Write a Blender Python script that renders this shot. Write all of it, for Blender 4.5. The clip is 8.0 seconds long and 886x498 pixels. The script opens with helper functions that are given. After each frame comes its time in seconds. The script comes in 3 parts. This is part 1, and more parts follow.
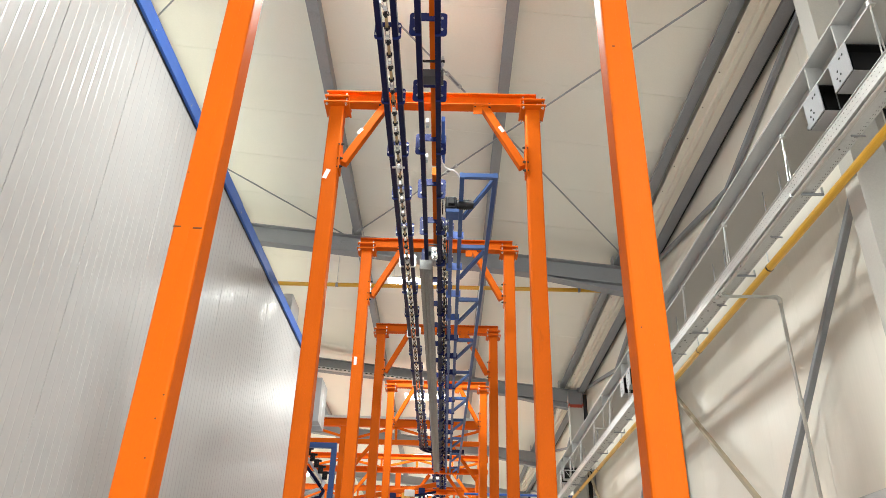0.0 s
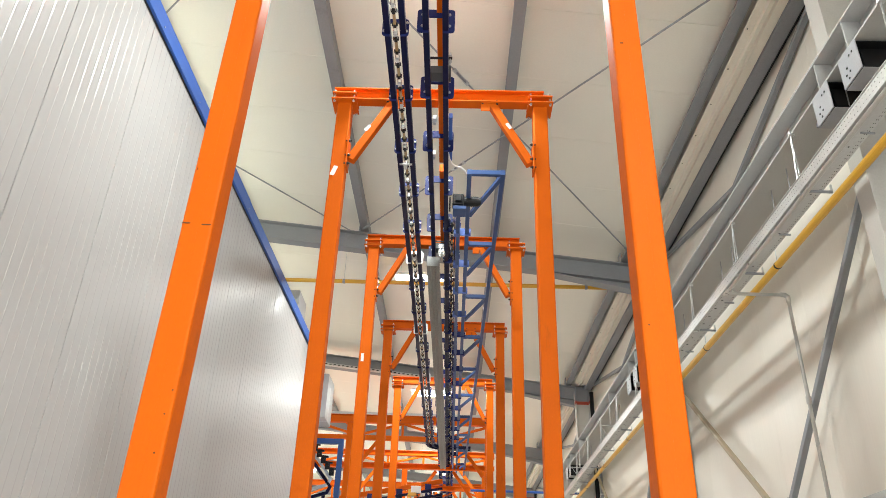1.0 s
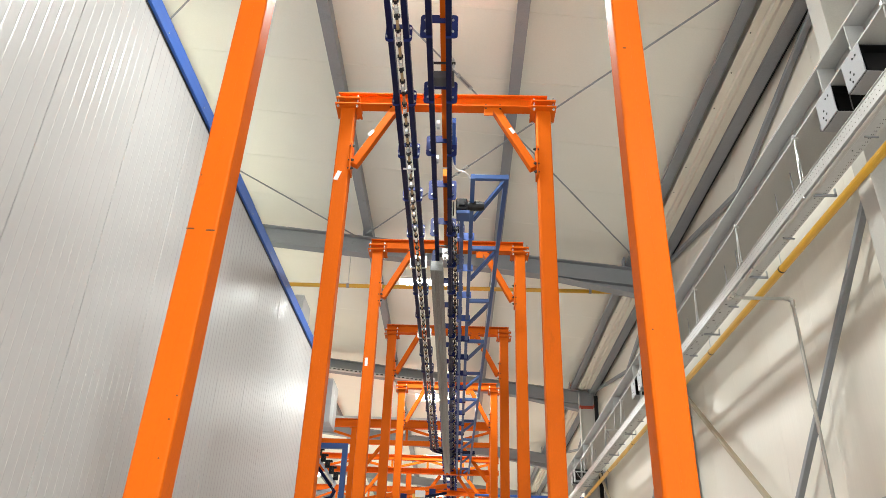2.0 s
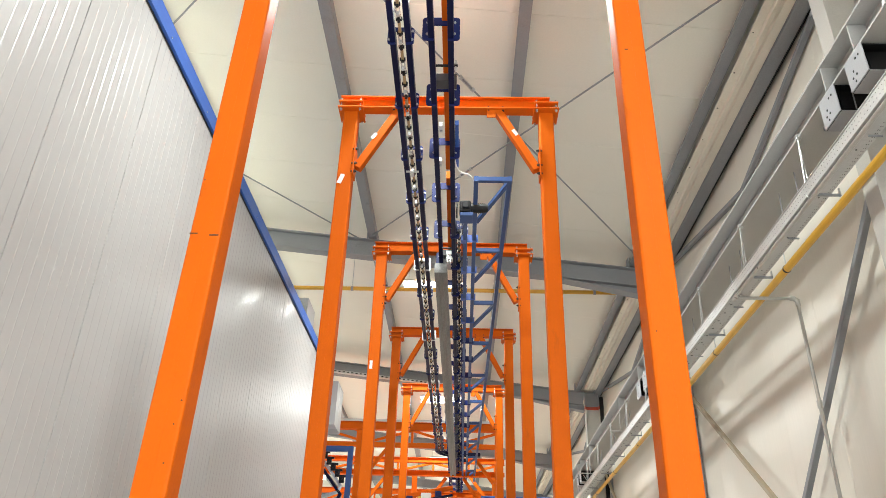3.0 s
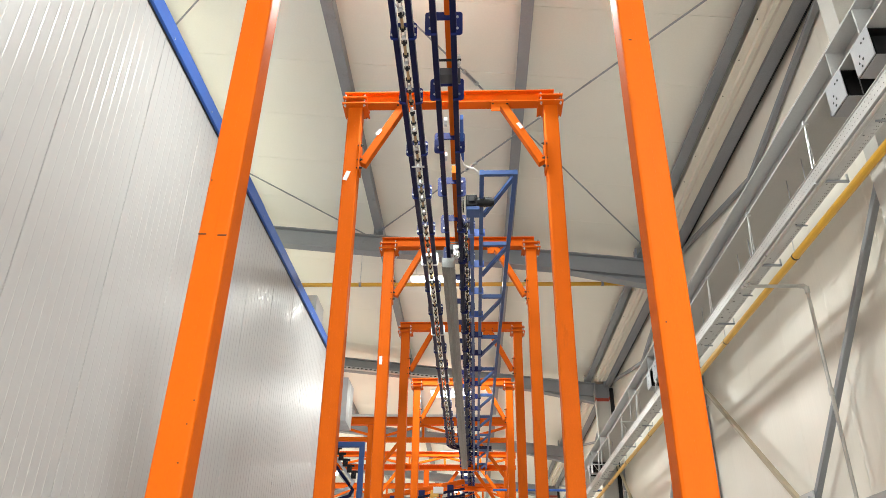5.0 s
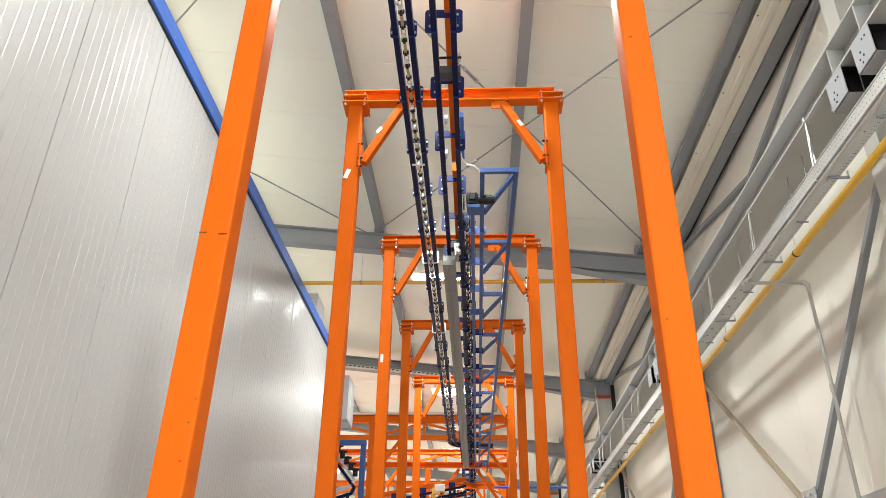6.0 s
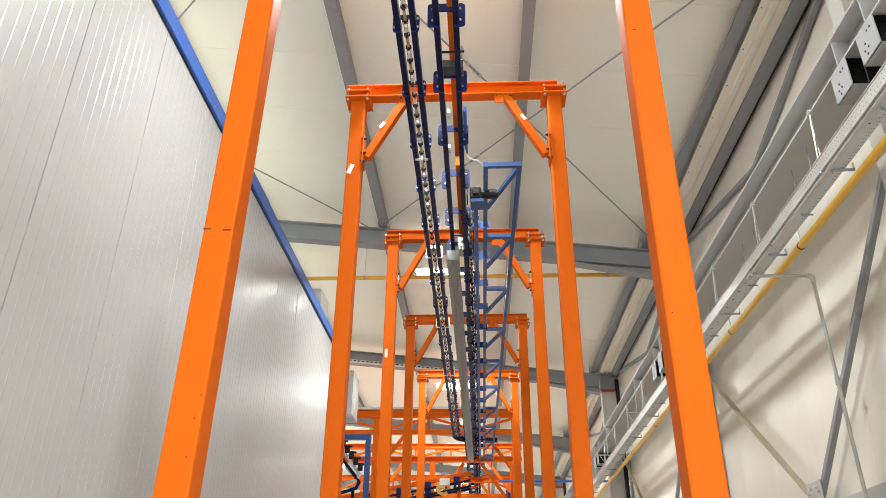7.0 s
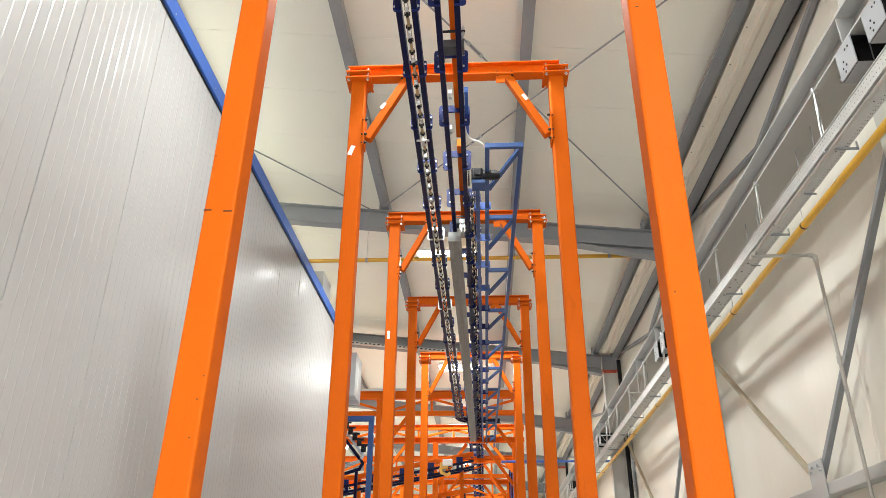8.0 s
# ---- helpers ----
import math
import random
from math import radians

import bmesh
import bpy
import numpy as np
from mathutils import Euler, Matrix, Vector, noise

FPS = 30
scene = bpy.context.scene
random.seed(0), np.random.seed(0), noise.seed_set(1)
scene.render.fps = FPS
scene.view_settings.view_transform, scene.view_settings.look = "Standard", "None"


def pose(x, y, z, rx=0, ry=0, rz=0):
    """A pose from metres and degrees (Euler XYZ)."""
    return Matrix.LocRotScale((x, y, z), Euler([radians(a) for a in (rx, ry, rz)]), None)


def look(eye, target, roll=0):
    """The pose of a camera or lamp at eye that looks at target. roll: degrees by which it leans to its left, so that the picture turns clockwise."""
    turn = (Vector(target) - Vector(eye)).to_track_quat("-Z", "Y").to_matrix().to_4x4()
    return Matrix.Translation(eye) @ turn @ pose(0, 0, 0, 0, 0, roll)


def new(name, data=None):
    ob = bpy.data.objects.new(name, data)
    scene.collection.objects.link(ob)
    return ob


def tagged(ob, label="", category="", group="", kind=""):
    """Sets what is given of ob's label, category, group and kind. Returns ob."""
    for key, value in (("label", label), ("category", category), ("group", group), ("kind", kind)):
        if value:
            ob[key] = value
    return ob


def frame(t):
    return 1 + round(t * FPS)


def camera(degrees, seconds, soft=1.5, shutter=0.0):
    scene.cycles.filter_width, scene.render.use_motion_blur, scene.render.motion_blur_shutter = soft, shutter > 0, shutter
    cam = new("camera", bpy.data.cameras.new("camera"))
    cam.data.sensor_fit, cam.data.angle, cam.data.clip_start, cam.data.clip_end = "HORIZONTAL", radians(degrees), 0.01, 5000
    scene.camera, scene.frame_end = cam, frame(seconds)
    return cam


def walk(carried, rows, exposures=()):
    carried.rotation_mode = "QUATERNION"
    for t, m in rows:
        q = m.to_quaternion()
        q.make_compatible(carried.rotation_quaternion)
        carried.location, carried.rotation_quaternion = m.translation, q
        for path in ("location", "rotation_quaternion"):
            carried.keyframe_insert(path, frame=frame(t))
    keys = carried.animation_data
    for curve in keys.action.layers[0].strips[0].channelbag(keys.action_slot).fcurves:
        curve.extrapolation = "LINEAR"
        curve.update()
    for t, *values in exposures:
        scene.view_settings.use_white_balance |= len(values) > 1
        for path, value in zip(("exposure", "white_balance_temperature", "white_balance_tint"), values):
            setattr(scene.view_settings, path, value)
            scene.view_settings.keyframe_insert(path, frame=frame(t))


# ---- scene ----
cam = camera(61.4, 8.0, soft=0.6)
PATH = [
    (0, (0.167, -0.014, 1.597), (0.147, 1.745, 2.549), 1.6),
    (0.5, (0.164, -0.016, 1.595), (0.134, 1.745, 2.542), 1.7),
    (1, (0.164, -0.018, 1.595), (0.126, 1.745, 2.539), 2.0),
    (1.5, (0.164, -0.021, 1.595), (0.121, 1.739, 2.543), 2.1),
    (3, (0.17, -0.027, 1.6), (0.11, 1.728, 2.557), 1.8),
    (3.5, (0.168, -0.024, 1.598), (0.103, 1.731, 2.555), 1.7),
    (4, (0.173, -0.026, 1.601), (0.099, 1.73, 2.554), 1.5),
    (4.5, (0.169, -0.03, 1.602), (0.091, 1.729, 2.55), 1.1),
    (6, (0.166, -0.032, 1.602), (0.086, 1.733, 2.54), 0.7),
    (6.5, (0.167, -0.03, 1.599), (0.081, 1.734, 2.538), 0.6),
    (7, (0.162, -0.03, 1.604), (0.073, 1.741, 2.529), 0.5),
    (7.5, (0.162, -0.022, 1.598), (0.071, 1.763, 2.497), 0.4),
    (8, (0.163, -0.017, 1.601), (0.068, 1.775, 2.484), 0.3),
]
walk(cam, [(t, look(eye, target, roll)) for t, eye, target, roll in PATH], [(0.0, 0.95), (8.0, 0.95)])

# ---- light ----
world = bpy.data.worlds.new("hall_world")
scene.world = world
world.use_nodes = True
world.node_tree.nodes["Background"].inputs[0].default_value = (0.9, 0.95, 1.0, 1)
world.node_tree.nodes["Background"].inputs[1].default_value = 0.4


def lamp(x, y, z, power, sx, sy, colour=(0.945, 1.0, 0.965)):
    """An area light looking straight down, for a luminaire or added fill."""
    data = bpy.data.lights.new("hall_area_light", "AREA")
    data.shape, data.size, data.size_y, data.energy, data.color = "RECTANGLE", sx, sy, power, colour
    ob = new("hall_area_light", data)
    ob.matrix_world = pose(x, y, z)
    return ob


# Rows at x -5.6 and 1.7 are unseen, added to fill the hall.
LUMINAIRES_AND_FILL = [(-0.36, y, 7.0) for y in (-1.3, 4.7, 11.1, 17.3, 23.5, 29.7)] + [(-5.6, y, 7.62) for y in (-4.4, -1.3, 1.7, 4.7, 7.9, 11.1, 17.3, 23.5, 29.7)] + [(1.7, y, 6.8) for y in (-5.2, -2.2)]
for lx, ly, lz in LUMINAIRES_AND_FILL:
    lamp(lx, ly, lz - 0.125, 120 if lx > 1 else (95 if ly > 15 else 95 if ly > 8 else 95 if ly > 0 else 30) if lx > -1 else (240 if ly > 15 else 70), 0.92, 0.14)
# Made-up daylight from an unseen south opening, lifts ceiling, posts and lower wall.
south_fill_light = lamp(1.2, -6.98, 2.4, 210, 3.4, 4.6, (0.96, 0.98, 1.0))
south_fill_light.matrix_world = pose(1.2, -6.98, 2.4, 90)

# ---- materials ----


def mat(name, colour, rough=0.5, metal=0.0, vary=0.06, scale=6.0, bump=0.02, fine=120.0, coat=0.0, stretch=(1, 1, 1), island=0.0, dirt=None, dirt_amount=0.0, spec=0.5):
    """A surface with broad and fine variation of colour and gloss and a fine relief."""
    m = bpy.data.materials.new(name)
    m.use_nodes = True
    nt = m.node_tree
    p = nt.nodes["Principled BSDF"]
    link = nt.links.new
    co = nt.nodes.new("ShaderNodeTexCoord")
    mp = nt.nodes.new("ShaderNodeMapping")
    mp.inputs["Scale"].default_value = stretch
    link(co.outputs["Object"], mp.inputs["Vector"])
    big = nt.nodes.new("ShaderNodeTexNoise")
    big.inputs["Scale"].default_value, big.inputs["Detail"].default_value = scale, 5
    small = nt.nodes.new("ShaderNodeTexNoise")
    small.inputs["Scale"].default_value, small.inputs["Detail"].default_value = fine, 3
    link(mp.outputs[0], big.inputs["Vector"])
    link(mp.outputs[0], small.inputs["Vector"])
    add = nt.nodes.new("ShaderNodeMath")
    add.operation = "ADD"
    link(big.outputs["Fac"], add.inputs[0])
    link(small.outputs["Fac"], add.inputs[1])
    info = nt.nodes.new("ShaderNodeObjectInfo")
    mul = nt.nodes.new("ShaderNodeMath")
    mul.operation = "MULTIPLY_ADD"
    link(info.outputs["Random"], mul.inputs[0])
    mul.inputs[1].default_value = island
    link(add.outputs[0], mul.inputs[2])
    ramp = nt.nodes.new("ShaderNodeMapRange")
    ramp.inputs["From Min"].default_value, ramp.inputs["From Max"].default_value = 0.6, 1.4 + island
    ramp.inputs["To Min"].default_value, ramp.inputs["To Max"].default_value = 1 - vary, 1 + vary
    link(mul.outputs[0], ramp.inputs["Value"])
    tint = nt.nodes.new("ShaderNodeMix")
    tint.data_type, tint.blend_type = "RGBA", "MULTIPLY"
    tint.inputs["Factor"].default_value = 1
    tint.inputs["A"].default_value = (*colour, 1)
    link(ramp.outputs[0], tint.inputs["B"])
    last = tint.outputs["Result"]
    if dirt:
        spots = nt.nodes.new("ShaderNodeTexNoise")
        spots.inputs["Scale"].default_value, spots.inputs["Detail"].default_value, spots.inputs["Roughness"].default_value = scale * 2.3, 8, 0.7
        link(mp.outputs[0], spots.inputs["Vector"])
        cut = nt.nodes.new("ShaderNodeMapRange")
        cut.inputs["From Min"].default_value, cut.inputs["From Max"].default_value = 0.60, 0.76
        cut.inputs["To Max"].default_value = dirt_amount
        link(spots.outputs["Fac"], cut.inputs["Value"])
        over = nt.nodes.new("ShaderNodeMix")
        over.data_type = "RGBA"
        link(cut.outputs[0], over.inputs["Factor"])
        link(last, over.inputs["A"])
        over.inputs["B"].default_value = (*dirt, 1)
        last = over.outputs["Result"]
    link(last, p.inputs["Base Color"])
    gloss = nt.nodes.new("ShaderNodeMapRange")
    gloss.inputs["From Min"].default_value, gloss.inputs["From Max"].default_value = 0.3, 0.7
    gloss.inputs["To Min"].default_value, gloss.inputs["To Max"].default_value = max(0.03, rough - 0.08), min(1, rough + 0.08)
    link(big.outputs["Fac"], gloss.inputs["Value"])
    link(gloss.outputs[0], p.inputs["Roughness"])
    p.inputs["Metallic"].default_value = metal
    p.inputs["Specular IOR Level"].default_value = spec
    p.inputs["Coat Weight"].default_value = coat
    p.inputs["Coat Roughness"].default_value = 0.12
    if bump:
        b = nt.nodes.new("ShaderNodeBump")
        b.inputs["Strength"].default_value, b.inputs["Distance"].default_value = bump, 0.01
        link(add.outputs[0], b.inputs["Height"])
        link(b.outputs[0], p.inputs["Normal"])
    return m


def glow(name, colour, strength):
    m = bpy.data.materials.new(name)
    m.use_nodes = True
    p = m.node_tree.nodes["Principled BSDF"]
    p.inputs["Base Color"].default_value = (*colour, 1)
    p.inputs["Emission Color"].default_value = (*colour, 1)
    p.inputs["Emission Strength"].default_value = strength
    return m


ORANGE = mat("orange_paint", (0.64, 0.116, 0.005), 0.50, 0, 0.10, 3.0, 0.03, 160, 0.0, (1, 1, 0.35), 0.2, (0.24, 0.06, 0.012), 0.45, spec=0.07)
NAVY = mat("navy_paint", (0.003, 0.005, 0.036), 0.42, 0, 0.15, 4.0, 0.02, 150, spec=0.14)
LITBLUE = mat("lit_bracket_blue", (0.05, 0.11, 0.38), 0.42, 0, 0.10, 5.0, 0.02, 150, island=0.2, spec=0.3)
YOKEBLUE = mat("deep_blue_paint", (0.009, 0.017, 0.10), 0.44, 0, 0.12, 5.0, 0.02, 150, spec=0.18)
STEELBLUE = mat("steel_blue_paint", (0.032, 0.072, 0.20), 0.44, 0, 0.14, 4.0, 0.02, 150, island=0.3, spec=0.25)
TRIMBLUE = mat("trim_blue_coating", (0.045, 0.125, 0.46), 0.38, 0, 0.05, 2.0, 0.015, 120, spec=0.3)
GREY = mat("grey_primer", (0.26, 0.27, 0.285), 0.55, 0, 0.12, 2.5, 0.04, 90, dirt=(0.11, 0.11, 0.115), dirt_amount=0.4)
LIGHTGREY = mat("light_grey_paint", (0.42, 0.42, 0.41), 0.45, 0, 0.08, 2.5, 0.03, 90)
BEIGE = mat("beige_sheet_coating", (0.78, 0.73, 0.63), 0.5, 0, 0.06, 2.5, 0.03, 90)
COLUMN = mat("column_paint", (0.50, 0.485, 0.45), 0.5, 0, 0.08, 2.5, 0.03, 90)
GALV = mat("galvanised_steel", (0.55, 0.56, 0.56), 0.40, 0.75, 0.22, 9.0, 0.05, 60, island=0.3)
TRAY = mat("bright_galvanised_sheet", (0.52, 0.52, 0.51), 0.45, 0.3, 0.10, 9.0, 0.04, 60)
GALVDARK = mat("weathered_galvanised_steel", (0.19, 0.19, 0.185), 0.5, 0.4, 0.30, 4.0, 0.06, 50, stretch=(3, 0.4, 3), dirt=(0.16, 0.16, 0.15), dirt_amount=0.6)
CHROME = mat("bright_steel", (0.75, 0.73, 0.70), 0.25, 0.9, 0.1, 20, 0.02, 150)
BRASS = mat("yellow_passivated_steel", (0.42, 0.30, 0.16), 0.38, 0.6, 0.25, 20, 0.03, 150, island=0.5)
BLACK = mat("black_coating", (0.008, 0.008, 0.009), 0.42, 0, 0.2, 8, 0.03, 150, spec=0.3)
TAN = mat("tan_paint", (0.43, 0.36, 0.25), 0.5, 0, 0.10, 3, 0.03, 100)
SLATE = mat("slate_grey_paint", (0.055, 0.056, 0.062), 0.5, 0, 0.12, 6, 0.03, 120)
WHITE = mat("white_plastic", (0.78, 0.78, 0.76), 0.4, 0, 0.05, 8, 0.02, 150)
PLATE = mat("dull_white_paint", (0.34, 0.35, 0.37), 0.5, 0, 0.08, 10, 0.03, 120)
YELLOW = mat("yellow_gas_pipe_paint", (0.66, 0.36, 0.03), 0.36, 0, 0.08, 3, 0.02, 120, 0.2)
PIPEGREY = mat("bare_steel_pipe", (0.50, 0.49, 0.46), 0.35, 0.6, 0.15, 4, 0.02, 120)
RUST = mat("brown_rust", (0.10, 0.03, 0.012), 0.8, 0, 0.3, 60, 0.05, 200)
RED = mat("red_lead_paint", (0.42, 0.06, 0.03), 0.5, 0, 0.15, 6, 0.03, 120)
CREAM = mat("cream_coated_sheet", (0.82, 0.800, 0.715), 0.42, 0, 0.035, 0.8, 0.015, 60)
WALLCREAM = mat("cream_wall_sheet", (0.80, 0.755, 0.67), 0.42, 0, 0.03, 0.9, 0.05, 12, stretch=(1, 4, 0.15))
FLOOR = mat("light_epoxy_floor", (0.68, 0.67, 0.64), 0.45, 0, 0.15, 1.2, 0.05, 40)
DARK = mat("dark_gap", (0.03, 0.03, 0.03), 0.8, 0, 0.1, 4, 0.0)
TUBE = glow("luminaire_diffuser", (1.0, 0.96, 0.90), 9.0)


def panel_material():
    """White-grey coated sheet, a little wavy along its length."""
    m = mat("booth_panel_coating", (0.415, 0.404, 0.402), 0.42, 0, 0.008, 0.7, 0.0, 40, island=0.08, spec=0.08)
    nt = m.node_tree
    p = nt.nodes["Principled BSDF"]
    nt.links.remove(p.inputs["Roughness"].links[0])
    p.inputs["Roughness"].default_value = 0.42
    co = nt.nodes.new("ShaderNodeTexCoord")
    mp = nt.nodes.new("ShaderNodeMapping")
    mp.inputs["Scale"].default_value = (1, 9, 0.25)
    nt.links.new(co.outputs["Object"], mp.inputs[0])
    ripple = nt.nodes.new("ShaderNodeTexNoise")
    ripple.inputs["Scale"].default_value, ripple.inputs["Detail"].default_value = 2.0, 2
    nt.links.new(mp.outputs[0], ripple.inputs["Vector"])
    b = nt.nodes.new("ShaderNodeBump")
    b.inputs["Strength"].default_value, b.inputs["Distance"].default_value = 0.35, 0.004
    nt.links.new(ripple.outputs["Fac"], b.inputs["Height"])
    nt.links.new(b.outputs[0], p.inputs["Normal"])
    return m


PANEL = panel_material()
RIB = mat("polished_rib_coating", (0.415, 0.404, 0.402), 0.20, 0, 0.02, 2.0, 0.0, 60, spec=0.45)

# ---- mesh helpers ----


def mesh(name, bm, material):
    data = bpy.data.meshes.new(name)
    bmesh.ops.recalc_face_normals(bm, faces=bm.faces)
    bm.to_mesh(data)
    bm.free()
    data.materials.append(material)
    return data


def thing(name, label, category, group="", kind="", at=(0, 0, 0)):
    ob = new(name)
    ob.location = at
    return tagged(ob, label, category, group, kind)


def part(name, bm, material, parent, label=""):
    ob = new(name, bm if isinstance(bm, bpy.types.Mesh) else mesh(name, bm, material))
    ob.parent = parent
    return tagged(ob, label)


def put(name, data, parent, m, label=""):
    ob = new(name, data)
    ob.parent = parent
    ob.matrix_basis = m
    return tagged(ob, label)


def box(bm, lo, hi, bevel=0.0, m=None):
    b = bmesh.new()
    bmesh.ops.create_cube(b, size=1)
    for v in b.verts:
        v.co = Vector([lo[i] + (v.co[i] + 0.5) * (hi[i] - lo[i]) for i in range(3)])
    if bevel:
        bmesh.ops.bevel(b, geom=b.edges[:], offset=bevel, segments=2, affect="EDGES", profile=0.5)
    if m is not None:
        b.transform(m)
    tmp = bpy.data.meshes.new("t")
    b.to_mesh(tmp)
    b.free()
    bm.from_mesh(tmp)
    bpy.data.meshes.remove(tmp)
    return bm


def solid(lo, hi, bevel=0.0, m=None):
    return box(bmesh.new(), lo, hi, bevel, m)


def sweep(bm, path, profile, up=(0, 0, 1), closed=True, caps=True):
    """Carry a profile (side, up) along a path of points, mitred at the bends."""
    pts = [Vector(p) for p in path]
    rings = []
    for i, p in enumerate(pts):
        a = (pts[i] - pts[i - 1]).normalized() if i else None
        b = (pts[i + 1] - pts[i]).normalized() if i < len(pts) - 1 else None
        d = ((a or b) + (b or a)).normalized()
        k = 1 / max(0.3, d.dot(b or a))
        side = d.cross(Vector(up)).normalized()
        top = side.cross(d).normalized()
        rings.append([bm.verts.new(p + side * (u * k) + top * v) for u, v in profile])
    n = len(profile)
    for r, s in zip(rings, rings[1:]):
        for j in range(n if closed else n - 1):
            bm.faces.new((r[j], r[(j + 1) % n], s[(j + 1) % n], s[j]))
    if caps and closed:
        bm.faces.new(rings[0])
        bm.faces.new(rings[-1])
    return bm


def rect(w, h, r=0.0):
    """A rectangle's outline, its corners cut by r."""
    a, b = w / 2, h / 2
    if not r:
        return [(-a, -b), (a, -b), (a, b), (-a, b)]
    out = []
    for sx, sy, t in ((1, -1, -90), (1, 1, 0), (-1, 1, 90), (-1, -1, 180)):
        for k in (0, 45, 90):
            q = radians(t + k)
            out.append((sx * (a - r) + r * math.cos(q), sy * (b - r) + r * math.sin(q)))
    return out


def ring(r, n=10):
    return [(r * math.cos(2 * math.pi * k / n), r * math.sin(2 * math.pi * k / n)) for k in range(n)]


def ibeam(w, h, t=0.009, s=0.007):
    a, b = w / 2, h / 2
    return [(-a, -b), (a, -b), (a, -b + t), (s / 2, -b + t), (s / 2, b - t), (a, b - t), (a, b), (-a, b), (-a, b - t), (-s / 2, b - t), (-s / 2, -b + t), (-a, -b + t)]


def bar(a, b, profile, up=(0, 0, 1)):
    return sweep(bmesh.new(), [a, b], profile, up)


def cyl(bm, a, b, r, n=10):
    d = Vector(b) - Vector(a)
    up = (0, 0, 1) if abs(d.normalized().z) < 0.9 else (0, 1, 0)
    return sweep(bm, [a, b], ring(r, n), up)


def plate(bm, outline, t, m):
    """A flat plate of the outline (x, y), t thick, at the pose m."""
    lo = [bm.verts.new(m @ Vector((x, y, 0))) for x, y in outline]
    hi = [bm.verts.new(m @ Vector((x, y, t))) for x, y in outline]
    bm.faces.new(lo)
    bm.faces.new(hi)
    for j in range(len(outline)):
        k = (j + 1) % len(outline)
        bm.faces.new((lo[j], lo[k], hi[k], hi[j]))
    return bm


# ---- the hall ----
ROOF = lambda x: 7.225 - 0.108 * x  # underside of the roof sheet
FRAMES = (-1.8, 4.1, 9.95, 15.8, 21.6, 27.4, 33.2)  # the hall's steel frames
PURLINS = (-7.10, -5.15, -3.20, -1.255, 0.705, 2.68)
WALL = 3.22

floor = tagged(new("floor", mesh("floor", solid((-9.2, -7.2, -0.2), (3.7, 38.2, 0)), FLOOR)), "smooth light grey coated floor of the production hall", "floor", kind="structure")
# The gateway is invented, an unseen opening for the south fill light.
ws = box(box(solid((-9.2, -7.2, 0), (-0.6, -7.0, 8.3)), (3.0, -7.2, 0), (3.6, -7.0, 8.3)), (-0.6, -7.2, 4.8), (3.0, -7.0, 8.3))
tagged(new("wall_south", mesh("wall_south", ws, WALLCREAM)), "cream hall wall, unseen, with an opening added for fill light", "wall", kind="structure")
for nm, lo, hi in (("wall_north", (-9.2, 38.0, 0), (3.6, 38.2, 8.3)), ("wall_west", (-9.2, -7.0, 0), (-9.0, 38.0, 8.3))):
    tagged(new(nm, mesh(nm, solid(lo, hi), WALLCREAM)), "plain cream coated sheet metal hall wall", "wall", kind="structure")

# roof lining: sheets one metre wide with a shallow groove at each joint
bm = bmesh.new()
for k in range(-7, 38):
    sec = [(-9.0, ROOF(-9.0)), (3.6, ROOF(3.6)), (3.6, ROOF(3.6) + 0.1), (-9.0, ROOF(-9.0) + 0.1)]
    a, b = k + 0.30, k + 1.296
    lo = [bm.verts.new((x, a, z)) for x, z in sec]
    hi = [bm.verts.new((x, b, z)) for x, z in sec]
    bm.faces.new(lo)
    bm.faces.new(hi)
    for j in range(4):
        bm.faces.new((lo[j], lo[(j + 1) % 4], hi[(j + 1) % 4], hi[j]))
box(bm, (-9.2, -7.2, 8.32), (3.7, 38.2, 8.4))
tagged(new("ceiling", mesh("ceiling", bm, CREAM)), "cream coated roof panels with fine joints", "ceiling", kind="structure")

wall_east = thing("wall_east", "cream coated sandwich panel wall with vertical joints", "wall", kind="structure")
part("backing", solid((WALL + 0.04, -7.0, 0), (WALL + 0.18, 38.0, 6.95)), DARK, wall_east)
pan = mesh("wall_panel", solid((0, 0, 0), (0.038, 0.9985, 6.93), 0.001), WALLCREAM)
for k in range(45):
    put("wall_panel", pan, wall_east, pose(WALL, -6.99 + k * 1.0, 0))

